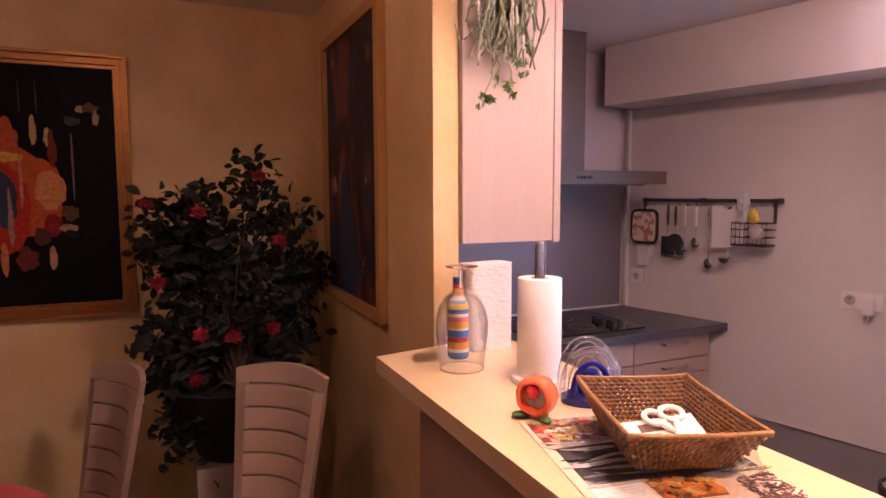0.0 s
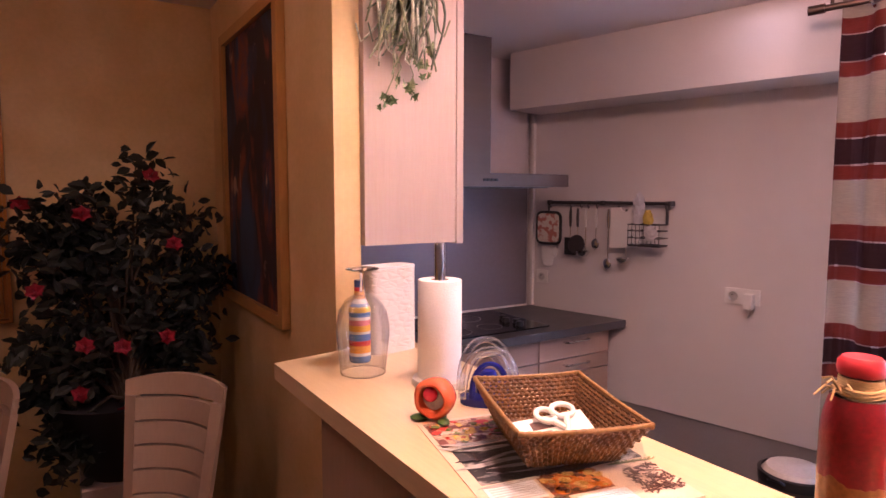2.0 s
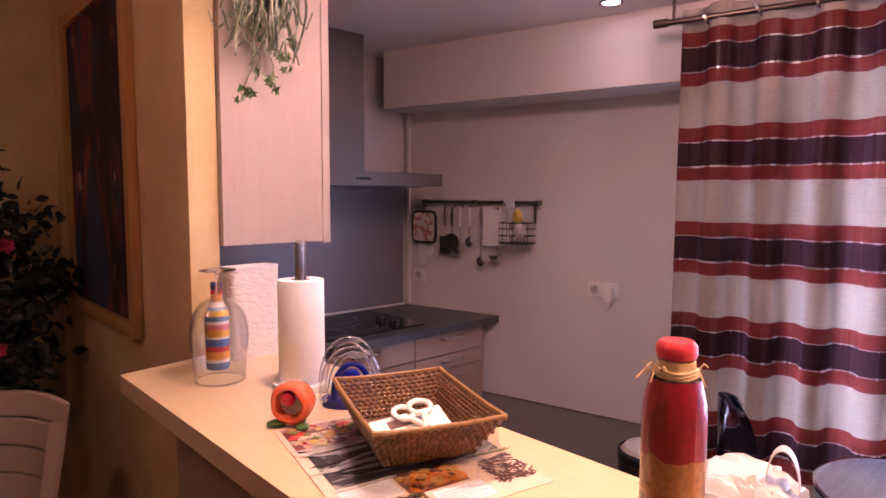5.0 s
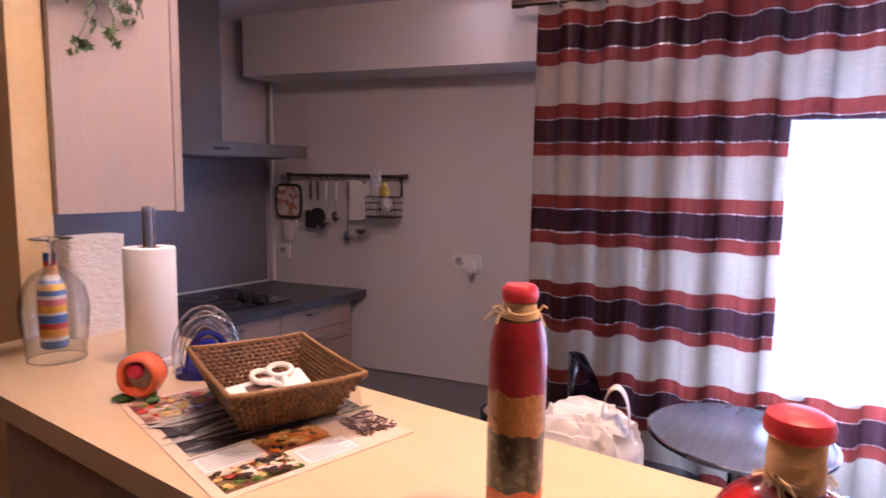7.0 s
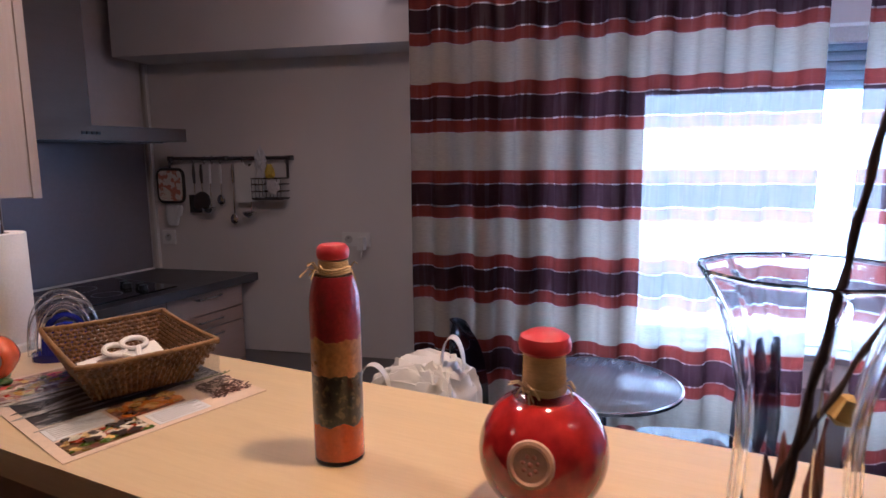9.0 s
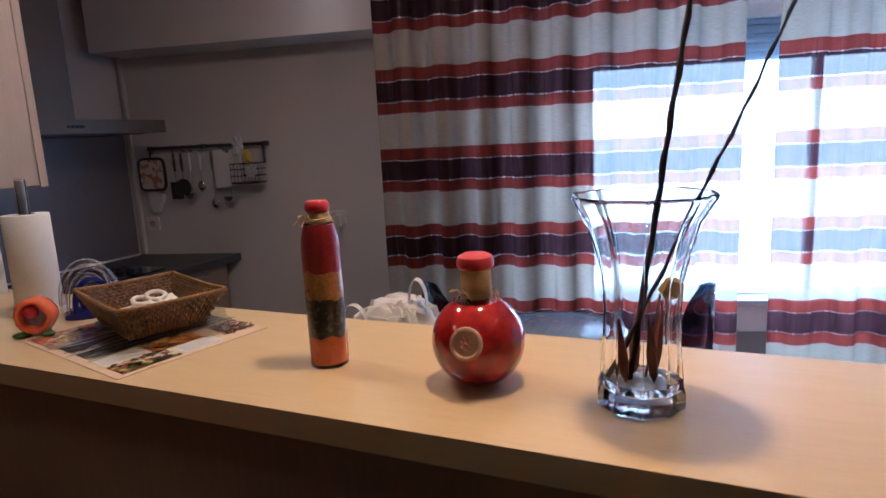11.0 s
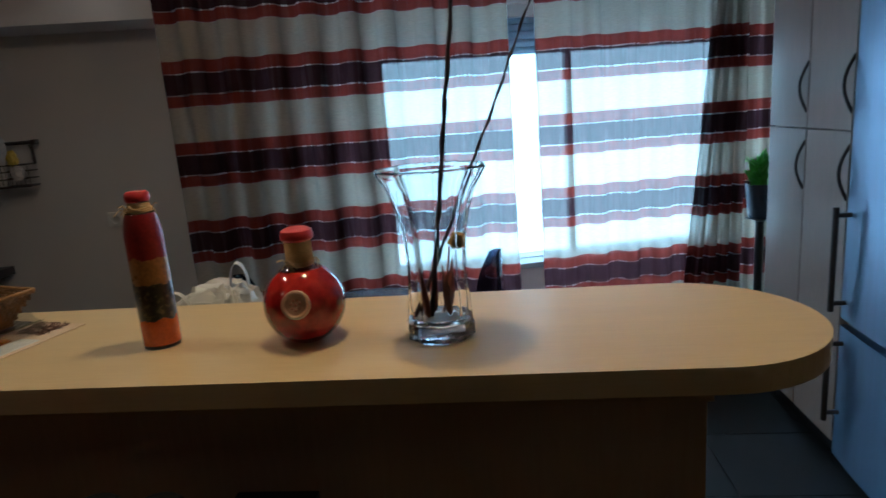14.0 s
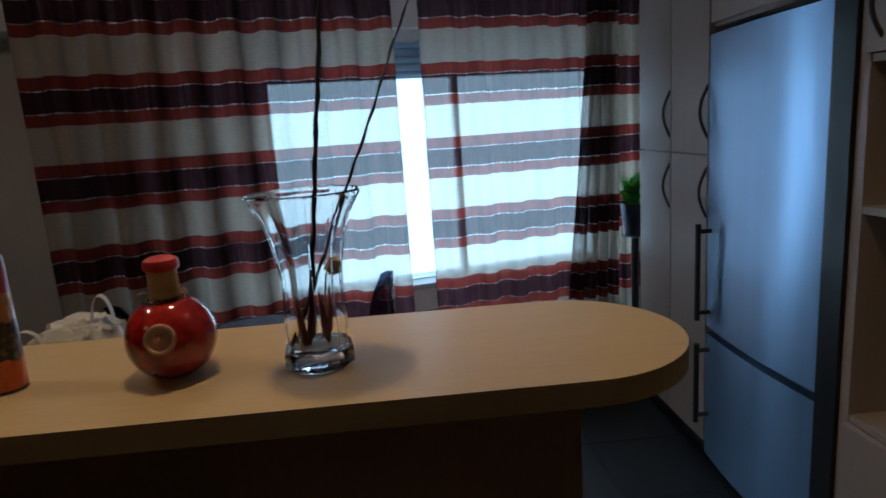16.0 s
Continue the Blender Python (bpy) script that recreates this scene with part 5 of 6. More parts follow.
part("wax_cap", lathe([(0.0165, 0.2505), (0.0198, 0.252), (0.0212, 0.257), (0.0206, 0.264), (0.0165, 0.2685), (0, 0.270)], 32), WAX, tall, smooth=True)
part("neck_wrap", lathe([(0.0188, 0.2365), (0.0200, 0.2375), (0.0192, 0.249), (0.0178, 0.2502), (0.0188, 0.2365)], 32), mat("neck_straw", (0.50, 0.34, 0.16), 0.8, var=0.2, scale=20, fine=160, bump=0.5, stretch=(1, 1, 4)), tall, smooth=True)
raffia(tall, (0, 0, 0.2375), 0.0204, 3)

# round flask with red liquid
flask = thing("round_flask", "round glass flask of red oil with wax-sealed cork", "bottle", m=pose(0.672, 0.176, BAR_Z) @ Matrix.Diagonal((0.895, 0.895, 0.895, 1)))
R, CZ = 0.0735, 0.068


def ball(r, z0, z1, n=18, cz=CZ):
    return [(math.sqrt(max(r * r - (z - cz) ** 2, 0)), z) for z in (z0 + (z1 - z0) * (1 - math.cos(math.pi * k / n)) / 2 for k in range(n + 1))]


outer = ball(R, CZ + 0.0645, CZ + 0.0685) + [(0.0225, 0.141), (0.0215, 0.179), (0.0215, 0.1825)]
inner = [(0.0185, 0.1825), (0.0185, 0.141)] + ball(R - 0.0035, CZ + 0.0645, CZ + 0.066)[::-1] + [ball(R, CZ + 0.0645, CZ + 0.0685)[0]]
part("shoulder", lathe(outer + inner, 48), THIN, flask, smooth=True)
RED_OIL = mat("red_oil", (0.24, 0.004, 0.005), 0.05, var=0.3, scale=16, fine=60, bump=0, color2=(0.50, 0.022, 0.010), cut=(0.40, 0.68), coat=0.5)
part("red_filling", lathe([(0, 0.004), (0.03, 0.0)] + ball(R, 0.003, CZ + 0.064) + [(0, CZ + 0.064)], 48), RED_OIL, flask, smooth=True)
part("neck_wrap", lathe([(0.0222, 0.1405), (0.0246, 0.142), (0.0236, 0.179), (0.0222, 0.1825), (0.0222, 0.1405)], 32), mat("neck_twine", (0.52, 0.34, 0.13), 0.8, var=0.2, scale=20, fine=160, bump=0.5, stretch=(1, 1, 4)), flask, smooth=True)
part("wax_cap", lathe([(0, 0.183), (0.0250, 0.183), (0.0290, 0.187), (0.0295, 0.194), (0.027, 0.202), (0.019, 0.2065), (0, 0.208)], 32), WAX, flask, smooth=True)
raffia(flask, (0, 0, 0.143), 0.0232, 11, 0.018)
yaw_ = math.radians(187)
sm = pose(math.cos(yaw_) * (R + 0.0005) * 0.985, math.sin(yaw_) * (R + 0.0005) * 0.985, CZ + 0.017, 0, 0, math.degrees(yaw_)) @ pose(0, 0, 0, 0, 77, 0) @ Matrix.Scale(1.12, 4)
seal = part("medallion", lathe([(0, 0.0022), (0.016, 0.0020), (0.0185, 0.0042), (0.0215, 0.0035), (0.0225, -0.001), (0, -0.0035)], 36, m=sm), mat("cream_seal", (0.60, 0.36, 0.26), 0.5, var=0.15, scale=60, bump=0.4), flask, "cream round embossed seal", smooth=True)
bm = bmesh.new()
for k in range(7):
    a = 2 * math.pi * k / 7
    bmesh.ops.create_uvsphere(bm, u_segments=8, v_segments=5, radius=0.0026, matrix=sm @ pose(0.008 * math.cos(a), 0.007 * math.sin(a), 0.0010))
bmesh.ops.create_uvsphere(bm, u_segments=8, v_segments=5, radius=0.003, matrix=sm @ pose(0, 0, 0.0010))
part("relief", bm, mat("seal_relief", (0.50, 0.20, 0.15), 0.5), seal, smooth=True)

# ribbed glass vase with twisted sticks
vase = thing("glass_vase", "heavy clear glass vase with fluted flaring sides", "vase", m=pose(0.660, -0.045, BAR_Z, 0, 0, 10) @ Matrix.Diagonal((0.96, 0.96, 1, 1)))


def flute(a, z):
    """Ten hollow flutes with ridges between, shallower at the lip."""
    k = 0.10 if z < 0.24 else 0.10 - 2.0 * (z - 0.24)
    return 1 - k * abs(math.sin(5 * a)) ** 0.7


CRYSTAL = glass("lead_crystal", (1.0, 1.0, 1.0), 0.03, 1.14)
oprof = [(0.0555, 0.0290), (0.0535, 0.055), (0.0510, 0.090), (0.0500, 0.12), (0.0525, 0.16), (0.0610, 0.20), (0.0740, 0.235), (0.0865, 0.257), (0.0895, 0.261), (0.0905, 0.2645), (0.0890, 0.2670)]
iprof = [(0.0868, 0.2655), (0.0850, 0.261), (0.0825, 0.257), (0.0700, 0.235), (0.0570, 0.20), (0.0485, 0.16), (0.0460, 0.12), (0.0472, 0.090), (0.0485, 0.055), (0.0470, 0.036), (0.040, 0.0325), (0, 0.0315)]
part("body", lathe([(0, 0.0290)] + oprof + iprof, 96, ripple=flute), CRYSTAL, vase, smooth=True)
part("foot", lathe([(0, 0.001), (0.053, 0.001), (0.0575, 0.004), (0.0580, 0.024), (0.0560, 0.0285), (0, 0.0285)], 96, ripple=lambda a, z: 1 - 0.07 * abs(math.sin(5 * a)) ** 0.7), glass("foot_crystal", (0.80, 0.86, 0.98), 0.05, 1.35), vase, "thick solid many-sided glass foot", smooth=True)
STICK = mat("twisted_twig", (0.055, 0.030, 0.028), 0.7, var=0.3, scale=30, fine=120, bump=0.5, stretch=(1, 1, 0.3))


def twig(a, b, r0, r1, seed):
    a, b = Vector(a), Vector(b)
    n = 40
    pts, rs = [], []
    for k in range(n + 1):
        t = k / n
        p = a.lerp(b, t)
        p += Vector((noise.noise(Vector((t * 4, seed, 0))), noise.noise(Vector((t * 4, 0, seed))), 0)) * 0.003 + Vector((math.cos(t * 60), math.sin(t * 60), 0)) * 0.0008
        pts.append(p)
        rs.append(r0 + (r1 - r0) * t + 0.0006 * math.sin(t * 75))
    s_ = thing("dry_stick", "dark twisted dry stick standing in the vase", "stick", "sticks in the vase")
    part("twig", tube(pts, rs, 8), STICK, s_, smooth=True)


twig((0.655, -0.032, BAR_Z + 0.033), (0.62, -0.118, 1.78), 0.0042, 0.0026, 1.0)
twig((0.652, -0.008, BAR_Z + 0.033), (0.65, -0.224, 1.668), 0.0030, 0.0016, 2.0)
pod = thing("dried_pod", "reddish brown dried seed pod lying in the vase", "dried plant")
DRY = mat("dry_husk", (0.24, 0.085, 0.06), 0.75, var=0.3, scale=40, bump=0.4)
for px_, py_, tz_, rz_ in ((0.685, -0.058, 8, 20), (0.640, -0.030, -7, 80), (0.650, -0.062, 6, 200), (0.672, -0.036, -5, 300)):
    part("husk", lathe([(0, 0.0), (0.005, 0.010), (0.0068, 0.035), (0.004, 0.06), (0.001, 0.085), (0, 0.088)], 14, m=pose(px_, py_, BAR_Z + 0.033, tz_, 4, rz_), ripple=lambda a, z: 1 + 0.12 * math.sin(5 * a)), DRY, pod, smooth=True)
part("flower", lathe([(0, 0.0), (0.012, 0.008), (0.008, 0.026), (0, 0.03)], 14, m=pose(0.672, -0.072, BAR_Z + 0.135, 20, 0, 0), ripple=lambda a, z: 1 + 0.2 * math.sin(5 * a)), mat("dry_yellow", (0.5, 0.33, 0.10), 0.8), pod, smooth=True)
part("stalk", tube([(0.668, -0.050, BAR_Z + 0.033), (0.672, -0.066, BAR_Z + 0.14)], 0.0016, 6), DRY, pod)

# trailing ivy arrangement fixed to the cabinet end
ivy = thing("hanging_ivy", "trailing variegated artificial ivy on the cabinet end", "plant")
random.seed(21)
STEM = mat("ivy_stem", (0.20, 0.22, 0.12), 0.6, var=0.3, scale=20)
GRASS = mat("variegated_blade", (0.11, 0.13, 0.08), 0.45, var=0.4, scale=22, color2=(0.42, 0.42, 0.32), cut=(0.5, 0.56))
IVYLEAF = mat("ivy_leaf", (0.09, 0.15, 0.05), 0.45, var=0.4, scale=30, color2=(0.33, 0.36, 0.18), cut=(0.52, 0.6))
for k in range(70):
    a0 = Vector((0.85 + random.uniform(-0.045, 0.05), 1.628, 2.16 + random.uniform(-0.06, 0.05)))
    end = Vector((0.85 + random.uniform(-0.11, 0.10), 1.615 - random.uniform(0, 0.05), random.uniform(1.86, 2.0)))
    bulge = Vector((random.uniform(-0.05, 0.05), -random.uniform(0.02, 0.08), random.uniform(-0.02, 0.05)))
    n = 10
    pts = [a0.lerp(end, i / n) + bulge * math.sin(math.pi * i / n) for i in range(n + 1)]
    if k % 4 == 0:
        end2 = end + Vector((random.choice((-0.03, 0.03)), -0.005, 0.03))
        pts += [end + Vector(((end2.x - end.x) * 0.5, 0, -0.012)), end2]
    rs = [0.0042 * (1 - 0.7 * i / len(pts)) + 0.0009 for i in range(len(pts))]
    part("blade", tube(pts, rs, 5), GRASS if k % 3 else STEM, ivy, smooth=True)


def ivy_leaf(at, size, m_turn):
    bm = bmesh.new()
    pts = [(0, -0.2), (0.45, -0.35), (0.35, 0.05), (0.75, 0.2), (0.3, 0.35), (0, 1.0), (-0.3, 0.35), (-0.75, 0.2), (-0.35, 0.05), (-0.45, -0.35)]
    c = bm.verts.new((0, 0.1, 0.12))
    vs = [bm.verts.new((x, y, 0.0)) for x, y in pts]
    for i in range(len(vs)):
        bm.faces.new((c, vs[i - 1], vs[i]))
    bmesh.ops.transform(bm, matrix=Matrix.Translation(at) @ m_turn @ Matrix.Diagonal((size, size, size, 1)), verts=bm.verts)
    part("leaf", bm, IVYLEAF, ivy)


for k in range(22):
    at = (0.85 + random.uniform(-0.075, 0.09), 1.635 - random.uniform(0.01, 0.06), random.uniform(1.88, 2.1))
    ivy_leaf(at, random.uniform(0.018, 0.030), pose(0, 0, 0, random.uniform(60, 120), random.uniform(-40, 40), random.uniform(0, 360)))
for x0, z0, x1, z1 in ((0.83, 1.90, 0.795, 1.775), (0.87, 1.90, 0.872, 1.80), (0.84, 1.9, 0.83, 1.83), (0.85, 1.95, 0.90, 1.86)):
    part("runner", tube([(x0, 1.615, z0), ((x0 + x1) / 2 + 0.01, 1.60, (z0 + z1) / 2), (x1, 1.605, z1)], 0.0016, 6), STEM, ivy, smooth=True)
    for k in range(7):
        ivy_leaf((x1 + random.uniform(-0.022, 0.022), 1.605 - random.uniform(0, 0.02), z1 + random.uniform(-0.022, 0.022)), random.uniform(0.015, 0.024), pose(0, 0, 0, random.uniform(60, 120), random.uniform(-60, 60), random.uniform(0, 360)))

# ---- dining room ----
def painted(name, base, blobs, scale_, stretch=(1, 1, 1)):
    """A dark canvas with brushed patches of colour."""
    m = bpy.data.materials.new(name)
    m.use_nodes = True
    t = m.node_tree
    p = t.nodes["Principled BSDF"]
    p.inputs["Roughness"].default_value = 0.6
    p.inputs["Specular IOR Level"].default_value = 0.12
    co, mp = t.nodes.new("ShaderNodeTexCoord"), t.nodes.new("ShaderNodeMapping")
    mp.inputs["Scale"].default_value = stretch
    t.links.new(co.outputs["Object"], mp.inputs[0])
    last = None
    for i, (c, lo_, hi_, off) in enumerate(blobs):
        n, r, x = t.nodes.new("ShaderNodeTexNoise"), t.nodes.new("ShaderNodeMapRange"), t.nodes.new("ShaderNodeMix")
        n.noise_dimensions = "4D"
        n.inputs["W"].default_value = off
        n.inputs["Scale"].default_value = scale_ * (1 + 0.3 * i)
        n.inputs["Detail"].default_value = 6
        n.inputs["Distortion"].default_value = 1.2
        t.links.new(mp.outputs[0], n.inputs["Vector"])
        r.inputs[1].default_value, r.inputs[2].default_value = lo_, hi_
        t.links.new(n.outputs[0], r.inputs[0])
        x.data_type = "RGBA"
        t.links.new(r.outputs[0], x.inputs[0])
        if last is None:
            x.inputs[6].default_value = (*base, 1)
        else:
            t.links.new(last, x.inputs[6])
        x.inputs[7].default_value = (*c, 1)
        last = x.outputs[2]
    t.links.new(last, p.inputs["Base Color"])
    return m


def framed(name, label, m, w, h, frame_w, frame_d, fmat, canvas, grooves):
    f = thing(name, label, "painting", m=m)
    part("canvas", box(-w / 2 + frame_w, w / 2 - frame_w, 0.006, 0.014, -h / 2 + frame_w, h / 2 - frame_w), canvas, f)
    step = frame_w / grooves
    for g in range(grooves):
        o, i_ = step * g, step * (g + 1) - 0.0015
        d = frame_d * (1 - 0.45 * g / grooves) * (1 if g % 2 == 0 else 0.62) if grooves > 1 else frame_d
        for s_ in (-1, 1):
            pts = [(s_ * (w / 2 - o), -h / 2 + o), (s_ * (w / 2 - o), h / 2 - o), (s_ * (w / 2 - i_), h / 2 - i_), (s_ * (w / 2 - i_), -h / 2 + i_)]
            bm = bmesh.new()
            lo = [bm.verts.new((x, 0.002, z)) for x, z in pts]
            hi = [bm.verts.new((x, d, z)) for x, z in pts]
            bm.faces.new(lo), bm.faces.new(hi[::-1])
            for k in range(4):
                bm.faces.new((lo[k], lo[k - 1], hi[k - 1], hi[k]))
            part("frame_side", bm, fmat, f, bevel=0.002)
            pts = [(-w / 2 + o, s_ * (h / 2 - o)), (w / 2 - o, s_ * (h / 2 - o)), (w / 2 - i_, s_ * (h / 2 - i_)), (-w / 2 + i_, s_ * (h / 2 - i_))]
            bm = bmesh.new()
            lo = [bm.verts.new((x, 0.002, z)) for x, z in pts]
            hi = [bm.verts.new((x, d, z)) for x, z in pts]
            bm.faces.new(lo), bm.faces.new(hi[::-1])
            for k in range(4):
                bm.faces.new((lo[k], lo[k - 1], hi[k - 1], hi[k]))
            part("frame_rail", bm, fmat, f, bevel=0.002)
    return f


FLAME = painted("black_canvas", (0.004, 0.004, 0.006), [((0.010, 0.009, 0.012), 0.5, 0.7, 1.3), ((0.03, 0.010, 0.008), 0.64, 0.70, 5.1)], 6.0, (1, 1, 0.4))
framed("gilt_painting", "abstract fiery painting on black in grooved gilt frame", pose(-0.60, 3.03, 1.570, 0, 0, 180), 1.05, 1.035, 0.054, 0.040, GILT, FLAME, 4)
gilt = bpy.data.objects["gilt_painting"]
random.seed(77)


def daub(px, pz, w, h, color, seed, rag=0.35, sharp=1.0):
    """A brushed patch of paint on the fiery canvas, at its place on the wall."""
    x0, z0 = -(px + 0.60), pz - 1.570
    pts = []
    for k in range(44):
        a = 2 * math.pi * k / 44
        r = 1 + rag * noise.noise(Vector((math.cos(a) * 1.7, math.sin(a) * 1.7, seed))) + 0.5 * rag * noise.noise(Vector((math.cos(a) * 5, math.sin(a) * 5, seed)))
        if sharp > 1 and math.sin(a) > 0:
            r *= 1 + (sharp - 1) * math.sin(a) ** 6
        pts.append((x0 + w * r * math.cos(a), z0 + h * r * math.sin(a)))
    bm = bmesh.new()
    y = 0.0145 + 0.0004 * daub.count
    daub.count += 1
    bm.faces.new([bm.verts.new((x, y, z)) for x, z in pts])
    bm.normal_update()
    bmesh.ops.solidify(bm, geom=bm.faces[:], thickness=0.0003)
    part("paint_patch", bm, mat("oil_paint", color, 0.55, spec=0.15, var=0.5, scale=14, fine=60, bump=0.4, color2=tuple(0.6 * c for c in color), cut=(0.35, 0.75)), gilt)


daub.count = 0
DAUBS = [
    (-0.485, 1.537, 0.166, 0.181, (0.5, 0.1, 0.015), 0.25, 1),
    (-0.362, 1.555, 0.054, 0.074, (0.6, 0.25, 0.07), 0.35, 1),
    (-0.492, 1.738, 0.036, 0.057, (0.48, 0.1, 0.03), 0.5, 1.5),
    (-0.512, 1.479, 0.080, 0.173, (0.45, 0.035, 0.01), 0.3, 1),
    (-0.507, 1.681, 0.061, 0.019, (0.66, 0.36, 0.03), 0.3, 1),
    (-0.519, 1.515, 0.045, 0.108, (0.035, 0.05, 0.09), 0.4, 1),
    (-0.497, 1.420, 0.009, 0.087, (0.35, 0.2, 0.14), 0.6, 1.5),
    (-0.456, 1.566, 0.006, 0.080, (0.5, 0.2, 0.12), 0.5, 1.4),
    (-0.408, 1.774, 0.012, 0.040, (0.58, 0.4, 0.13), 0.6, 1.6),
    (-0.361, 1.754, 0.015, 0.029, (0.58, 0.42, 0.16), 0.6, 1.5),
    (-0.349, 1.699, 0.017, 0.051, (0.22, 0.03, 0.02), 0.7, 1.8),
    (-0.392, 1.901, 0.004, 0.050, (0.06, 0.03, 0.035), 0.6, 1.5),
    (-0.447, 1.897, 0.004, 0.043, (0.05, 0.03, 0.03), 0.6, 1.5),
    (-0.245, 1.871, 0.022, 0.012, (0.42, 0.3, 0.16), 0.8, 1),
    (-0.215, 1.878, 0.030, 0.016, (0.14, 0.07, 0.035), 0.8, 1),
    (-0.195, 1.838, 0.013, 0.025, (0.4, 0.27, 0.14), 0.8, 1),
    (-0.279, 1.823, 0.029, 0.016, (0.06, 0.055, 0.06), 0.8, 1),
    (-0.281, 1.649, 0.004, 0.130, (0.22, 0.16, 0.11), 0.4, 1),
    (-0.357, 1.418, 0.033, 0.043, (0.26, 0.02, 0.02), 0.4, 1),
    (-0.299, 1.465, 0.033, 0.030, (0.13, 0.065, 0.035), 0.7, 1),
    (-0.306, 1.405, 0.034, 0.017, (0.42, 0.3, 0.16), 0.5, 1),
    (-0.300, 1.382, 0.026, 0.017, (0.012, 0.012, 0.015), 0.3, 1),
    (-0.394, 1.374, 0.029, 0.030, (0.1, 0.03, 0.02), 0.6, 1),
    (-0.522, 1.289, 0.012, 0.066, (0.55, 0.2, 0.06), 0.5, 1),
    (-0.363, 1.282, 0.014, 0.034, (0.45, 0.26, 0.12), 0.6, 1.5),
    (-0.449, 1.286, 0.038, 0.045, (0.16, 0.03, 0.015), 0.6, 1),
]
for px, pz, w, h, c, rag, sharp in DAUBS:
    daub(px, pz, w, h, c, 10 * px + pz, 0.55 * rag, sharp)
BLUES = painted("blue_red_canvas", (0.040, 0.028, 0.034), [((0.045, 0.075, 0.14), 0.44, 0.60, 4.3), ((0.22, 0.065, 0.040), 0.52, 0.62, 8.1), ((0.40, 0.26, 0.18), 0.64, 0.68, 2.2)], 4.0, (1, 1.6, 0.5))
framed("wood_framed_painting", "dark blue and red abstract painting in honey wood frame", pose(0.684, 2.395, 1.637, 0, 0, 90), 0.735, 1.035, 0.04, 0.030, YELLOW_WOOD, BLUES, 1)


def slat_chair(m):
    c = thing("dining_chair", "pale limed wood dining chair with slotted curved back", "chair", "chairs round the dining table", m=m)
    # x across, y towards the back
    n = 14

    def shell(z0, z1, half0, half1, name, bulge=0.045, skip=None):
        bm = bmesh.new()
        ring = []
        for z, h in ((z0, half0), (z1, half1)):
            for face in (0, 1):
                row = []
                for k in range(n + 1):
                    u = -1 + 2 * k / n
                    y = 0.19 + 0.10 * (z - 0.45) / 0.55 + bulge * (1 - u * u) + 0.018 * face
                    top = 0.02 * (1 - u * u) if z > 0.945 else 0
                    row.append(bm.verts.new((u * h, y, z + top)))
                ring.append(row)
        a0, a1, b0, b1 = ring
        for k in range(n):
            bm.faces.new((a0[k], a0[k + 1], b0[k + 1], b0[k]))
            bm.faces.new((a1[k], b1[k], b1[k + 1], a1[k + 1]))
            bm.faces.new((b0[k], b0[k + 1], b1[k + 1], b1[k]))
            bm.faces.new((a0[k], a1[k], a1[k + 1], a0[k + 1]))
        for k in (0, n):
            bm.faces.new((a0[k], b0[k], b1[k], a1[k]))
        part(name, bm, PALE_WOOD, c, smooth=True)

    def half(z):
        return 0.135 + 0.045 * (z - 0.45) / 0.55

    zs = [0.47 + 0.0725 * k for k in range(7)]
    for z0, z1 in zip(zs, zs[1:]):
        shell(z0 + 0.0035, z1 - 0.0035, half(z0) * 0.78, half(z1) * 0.78, "back_slat", bulge=0.036)
    shell(zs[-1] + 0.0035, 0.955, half(zs[-1]), half(0.955), "top_rail")
    for s_ in (-1, 1):
        bm = bmesh.new()
        pts = []
        for z in (0.0, 0.45, zs[-1] + 0.003):
            y = 0.19 + 0.10 * (z - 0.45) / 0.55 if z > 0.4 else 0.24 - 0.10 * z
            h = half(z) if z > 0.4 else half(0.45)
            pts.append((h, y, z))
        for (h0, y0, z0), (h1, y1, z1) in zip(pts, pts[1:]):
            v = [bm.verts.new((s_ * hh * f, yy + dy, zz)) for hh, yy, zz in ((h0, y0, z0), (h1, y1, z1)) for f in (0.775, 1.0) for dy in (0.0, 0.022)]
            for q in ((0, 1, 3, 2), (4, 6, 7, 5), (0, 4, 5, 1), (2, 3, 7, 6), (0, 2, 6, 4), (1, 5, 7, 3)):
                bm.faces.new([v[i] for i in q])
        part("back_post", bm, PALE_WOOD, c, bevel=0.003)
        part("front_leg", box(s_ * 0.17 - 0.018, s_ * 0.17 + 0.018, -0.20, -0.165, 0, 0.43), PALE_WOOD, c, bevel=0.003)
    part("seat", prism([(-0.15, 0.19), (0.15, 0.19), (0.20, -0.21), (-0.20, -0.21)], 0.432, 0.462), PALE_WOOD, c, bevel=0.006)
    return c


first = slat_chair(pose(0.160, 1.995, -0.0, 0, 0, -46))
copy_thing(first, pose(-0.38, 2.30, 0, 0, 0, -63))

dining = thing("dining_table", "round pale wood dining table under a red cloth", "table", m=pose(-0.78, 1.70, 0))
part("tabletop", disc_rod(0.60, 0.715, 0.745, seg=56), PALE_WOOD, dining)
part("pedestal", lathe([(0, 0), (0.28, 0), (0.26, 0.03), (0.06, 0.08), (0.05, 0.65), (0.2, 0.714), (0, 0.714)], 32), PALE_WOOD, dining, smooth=True)
clothob = part("tablecloth", lathe([(0, 0.7465), (0.605, 0.7465), (0.615, 0.743), (0.62, 0.72), (0.625, 0.56), (0.62, 0.56), (0.612, 0.72), (0.606, 0.7455), (0, 0.7455)], 120, ripple=lambda a, z: 1 + (0.02 * math.sin(18 * a) if z < 0.7 else 0)), CLOTH_RED, smooth=True)
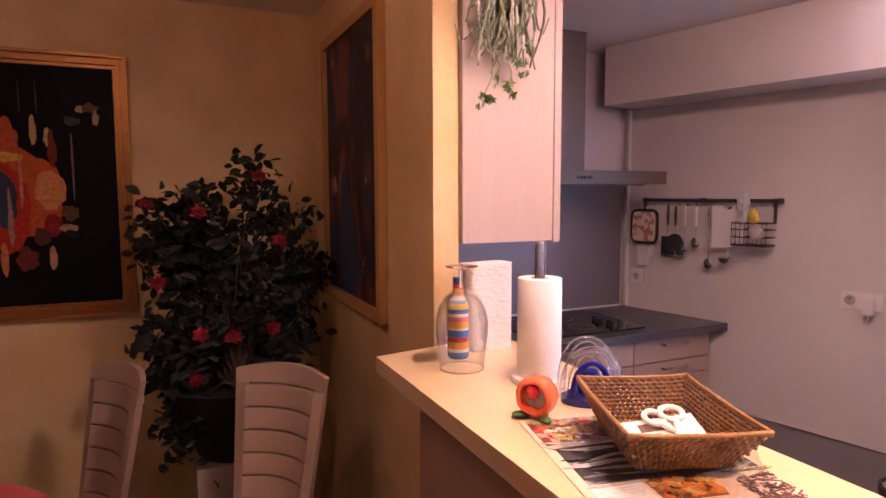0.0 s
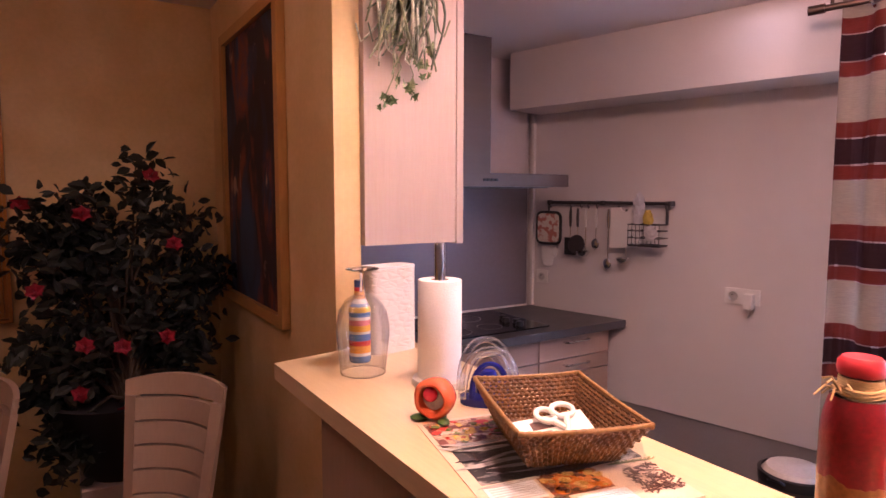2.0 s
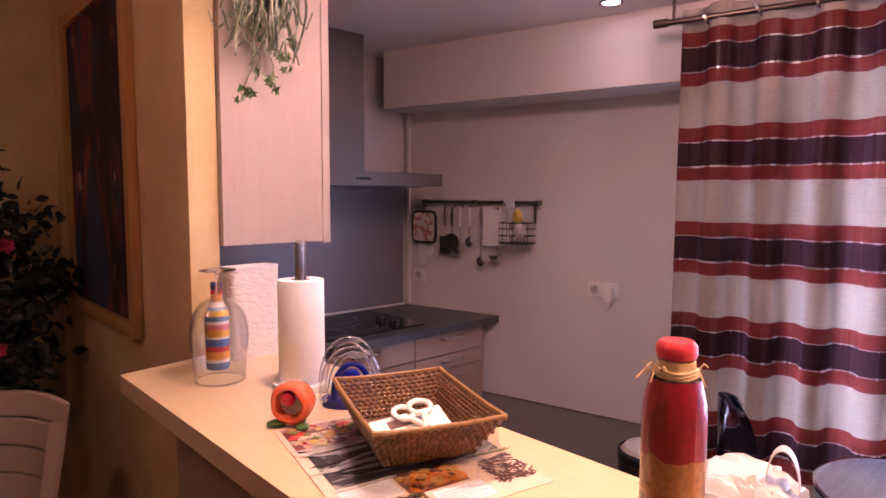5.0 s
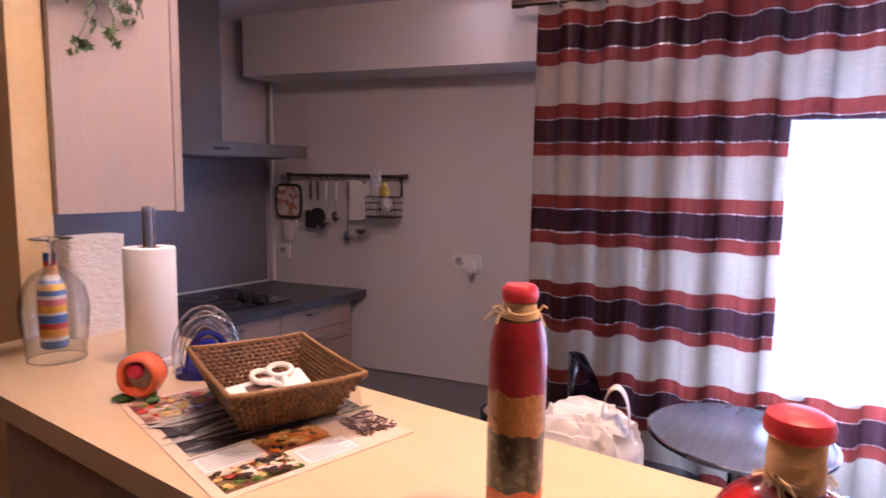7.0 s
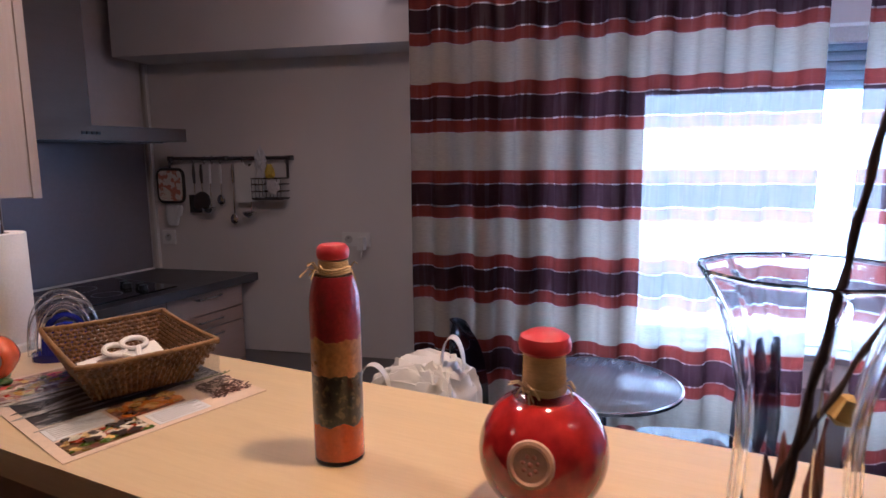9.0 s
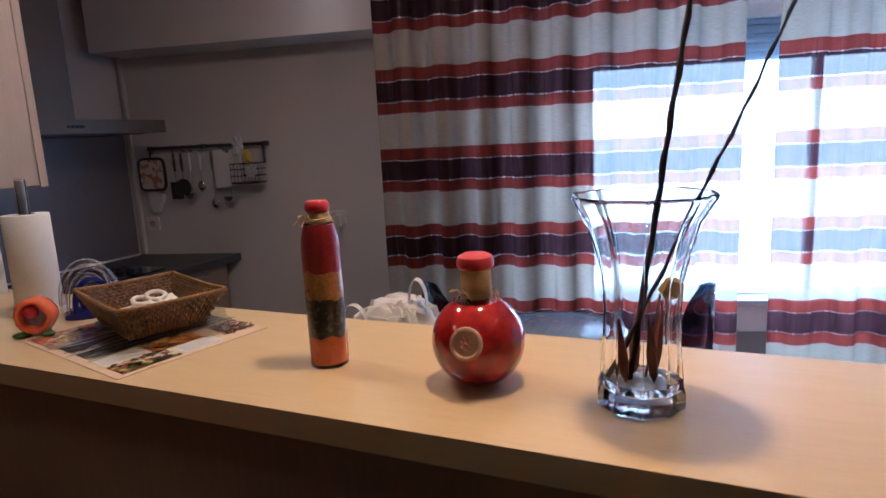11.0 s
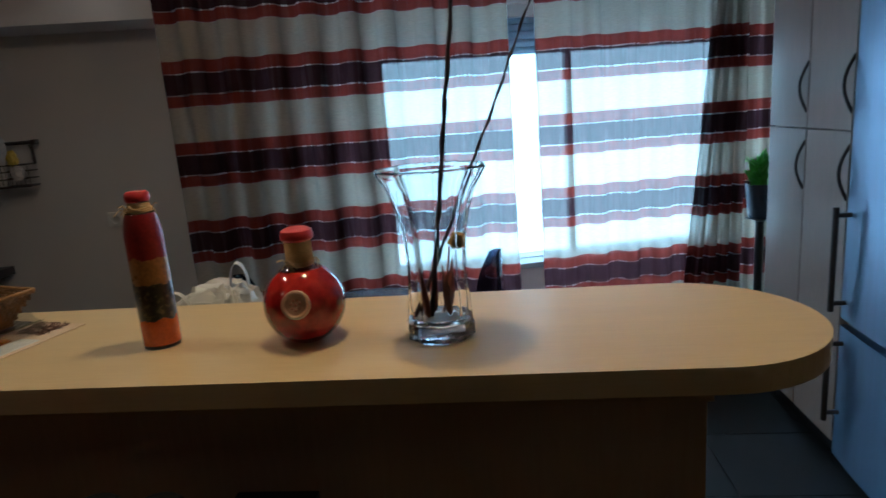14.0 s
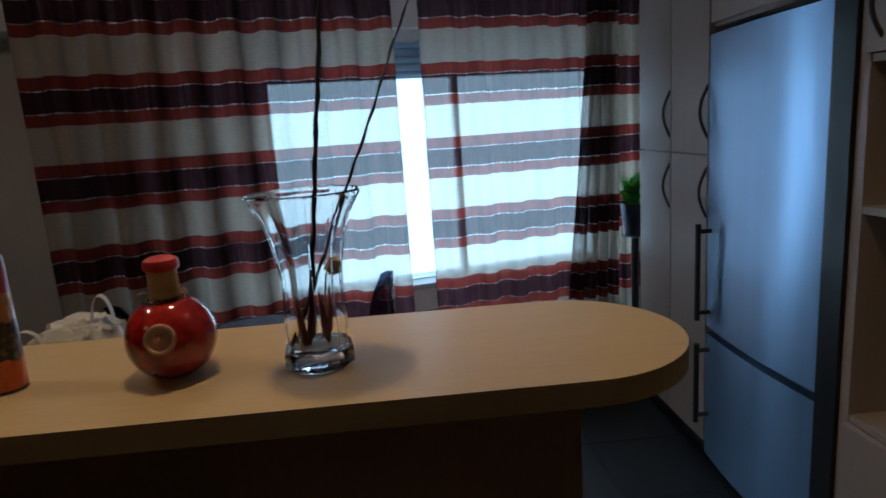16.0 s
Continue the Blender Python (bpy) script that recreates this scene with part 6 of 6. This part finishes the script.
clothob.matrix_world = pose(-0.78, 1.70, 0.0)
tagged(clothob, "red woven tablecloth spread over the dining table", "tablecloth")

# flowering shrub on a pedestal
shrub = thing("camellia_plant", "large dark-leaved artificial camellia with red flowers in black pot", "plant", m=pose(0.27, 2.66, 0))
ped = thing("plant_stand", "pale square plant stand on the floor", "plant stand", m=pose(0.27, 2.66, 0))
part("block", box(-0.16, 0.16, -0.16, 0.16, 0, 0.54), mat("pale_stand", (0.50, 0.40, 0.36), 0.6, var=0.1), ped, bevel=0.006)
part("pot", lathe([(0, 0.542), (0.15, 0.542), (0.26, 0.80), (0.275, 0.83), (0.25, 0.83), (0.22, 0.79), (0, 0.79)], 36), BLACK, shrub, smooth=True)
BARK = mat("shrub_bark", (0.06, 0.04, 0.025), 0.8, var=0.3, scale=20)
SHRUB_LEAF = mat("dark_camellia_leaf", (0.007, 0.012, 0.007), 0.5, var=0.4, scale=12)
PETAL = mat("red_petal", (0.26, 0.010, 0.022), 0.6, var=0.25, scale=30)
random.seed(33)
ends = []
for k in range(30):
    a = random.uniform(0, 6.28)
    e = Vector((0.30 * math.cos(a) * random.uniform(0.3, 1.15), 0.17 * math.sin(a) * random.uniform(0.3, 1.1), random.uniform(0.80, 1.55)))
    if e.z > 1.35:
        e.x *= 0.85
    ends.append(e)
ends += [Vector((0.10, -0.02, 1.62)), Vector((0.06, 0, 1.64)), Vector((0.17, -0.04, 1.56)), Vector((0.25, -0.05, 1.48)), Vector((-0.27, -0.05, 1.50)), Vector((-0.31, -0.06, 1.44)), Vector((-0.15, -0.06, 1.48)), Vector((0.33, -0.05, 1.30)), Vector((-0.34, -0.05, 1.03)), Vector((-0.2, -0.12, 0.75)), Vector((-0.18, -0.14, 0.65))]
for e in ends:
    s0 = Vector((random.uniform(-0.03, 0.03), random.uniform(-0.03, 0.03), 0.79))
    midp = (s0 + e) / 2 + Vector((-e.x * 0.2, 0, 0.06))
    part("branch", tube([s0, midp, e], [0.008, 0.005, 0.002], 5), BARK, shrub)
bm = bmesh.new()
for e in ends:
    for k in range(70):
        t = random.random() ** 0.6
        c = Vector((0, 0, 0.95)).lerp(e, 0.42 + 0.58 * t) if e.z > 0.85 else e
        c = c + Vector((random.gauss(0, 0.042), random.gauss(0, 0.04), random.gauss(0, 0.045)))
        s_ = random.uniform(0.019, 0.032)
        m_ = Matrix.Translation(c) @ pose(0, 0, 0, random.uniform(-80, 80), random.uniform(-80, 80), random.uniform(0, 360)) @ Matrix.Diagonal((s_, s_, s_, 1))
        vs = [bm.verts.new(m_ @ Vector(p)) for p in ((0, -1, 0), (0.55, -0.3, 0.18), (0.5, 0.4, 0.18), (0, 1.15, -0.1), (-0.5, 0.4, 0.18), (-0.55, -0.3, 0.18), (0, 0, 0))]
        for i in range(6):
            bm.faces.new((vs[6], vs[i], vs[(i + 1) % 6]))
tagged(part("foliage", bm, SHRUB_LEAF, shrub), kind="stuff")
for fx, fy, fz in ((-0.02, -0.17, 1.02), (-0.13, -0.18, 1.04), (0.16, -0.12, 1.36), (-0.12, -0.14, 1.47), (-0.29, -0.08, 1.50), (0.10, -0.06, 1.60), (-0.02, -0.2, 0.80), (0.12, -0.18, 1.04), (-0.26, -0.1, 1.22), (-0.15, -0.18, 0.88)):
    bm = bmesh.new()
    for ring, (cnt, tilt, s_) in enumerate(((6, 62, 0.026), (5, 40, 0.022), (4, 18, 0.017))):
        for k in range(cnt):
            m_ = Matrix.Translation((fx, fy, fz)) @ pose(0, 0, 0, 60, 0, random.uniform(-20, 20)) @ pose(0, 0, 0.0, 0, 0, 360 * k / cnt + 25 * ring) @ pose(0, 0, 0, tilt, 0, 0)
            vs = [bm.verts.new(m_ @ Vector(p)) for p in ((0, 0, 0), (s_ * 0.6, 0.004, s_ * 0.7), (0, -0.004, s_ * 1.3), (-s_ * 0.6, 0.004, s_ * 0.7))]
            bm.faces.new(vs)
    part("flower", bm, PETAL, shrub)

# low black cabinet against the bar, with canisters
side_cab = thing("side_cabinet", "low black cabinet standing against the bar", "cabinet")
part("body", box(0.36, 0.605, 0.10, 0.62, 0.0, 0.84), BLACK, side_cab, bevel=0.004)
for y in (0.415, 0.325):
    jar = thing("black_canister", "black cylindrical canister with round lid", "canister", "canisters on the side cabinet", m=pose(0.42, y, 0.841))
    part("body", lathe([(0, 0), (0.034, 0), (0.034, 0.145), (0, 0.145)], 28), BLACK, jar, smooth=True)
    part("lid", lathe([(0, 0.1455), (0.036, 0.1455), (0.036, 0.160), (0.03, 0.166), (0, 0.167)], 28), mat("dark_lid", (0.006, 0.006, 0.007), 0.6, spec=0.08), jar, smooth=True)
deck = thing("black_box", "flat black box on the side cabinet", "box", m=pose(0.44, 0.20, 0.841))
part("case", box(-0.06, 0.06, -0.07, 0.05, 0, 0.13), BLACK, deck, bevel=0.004)
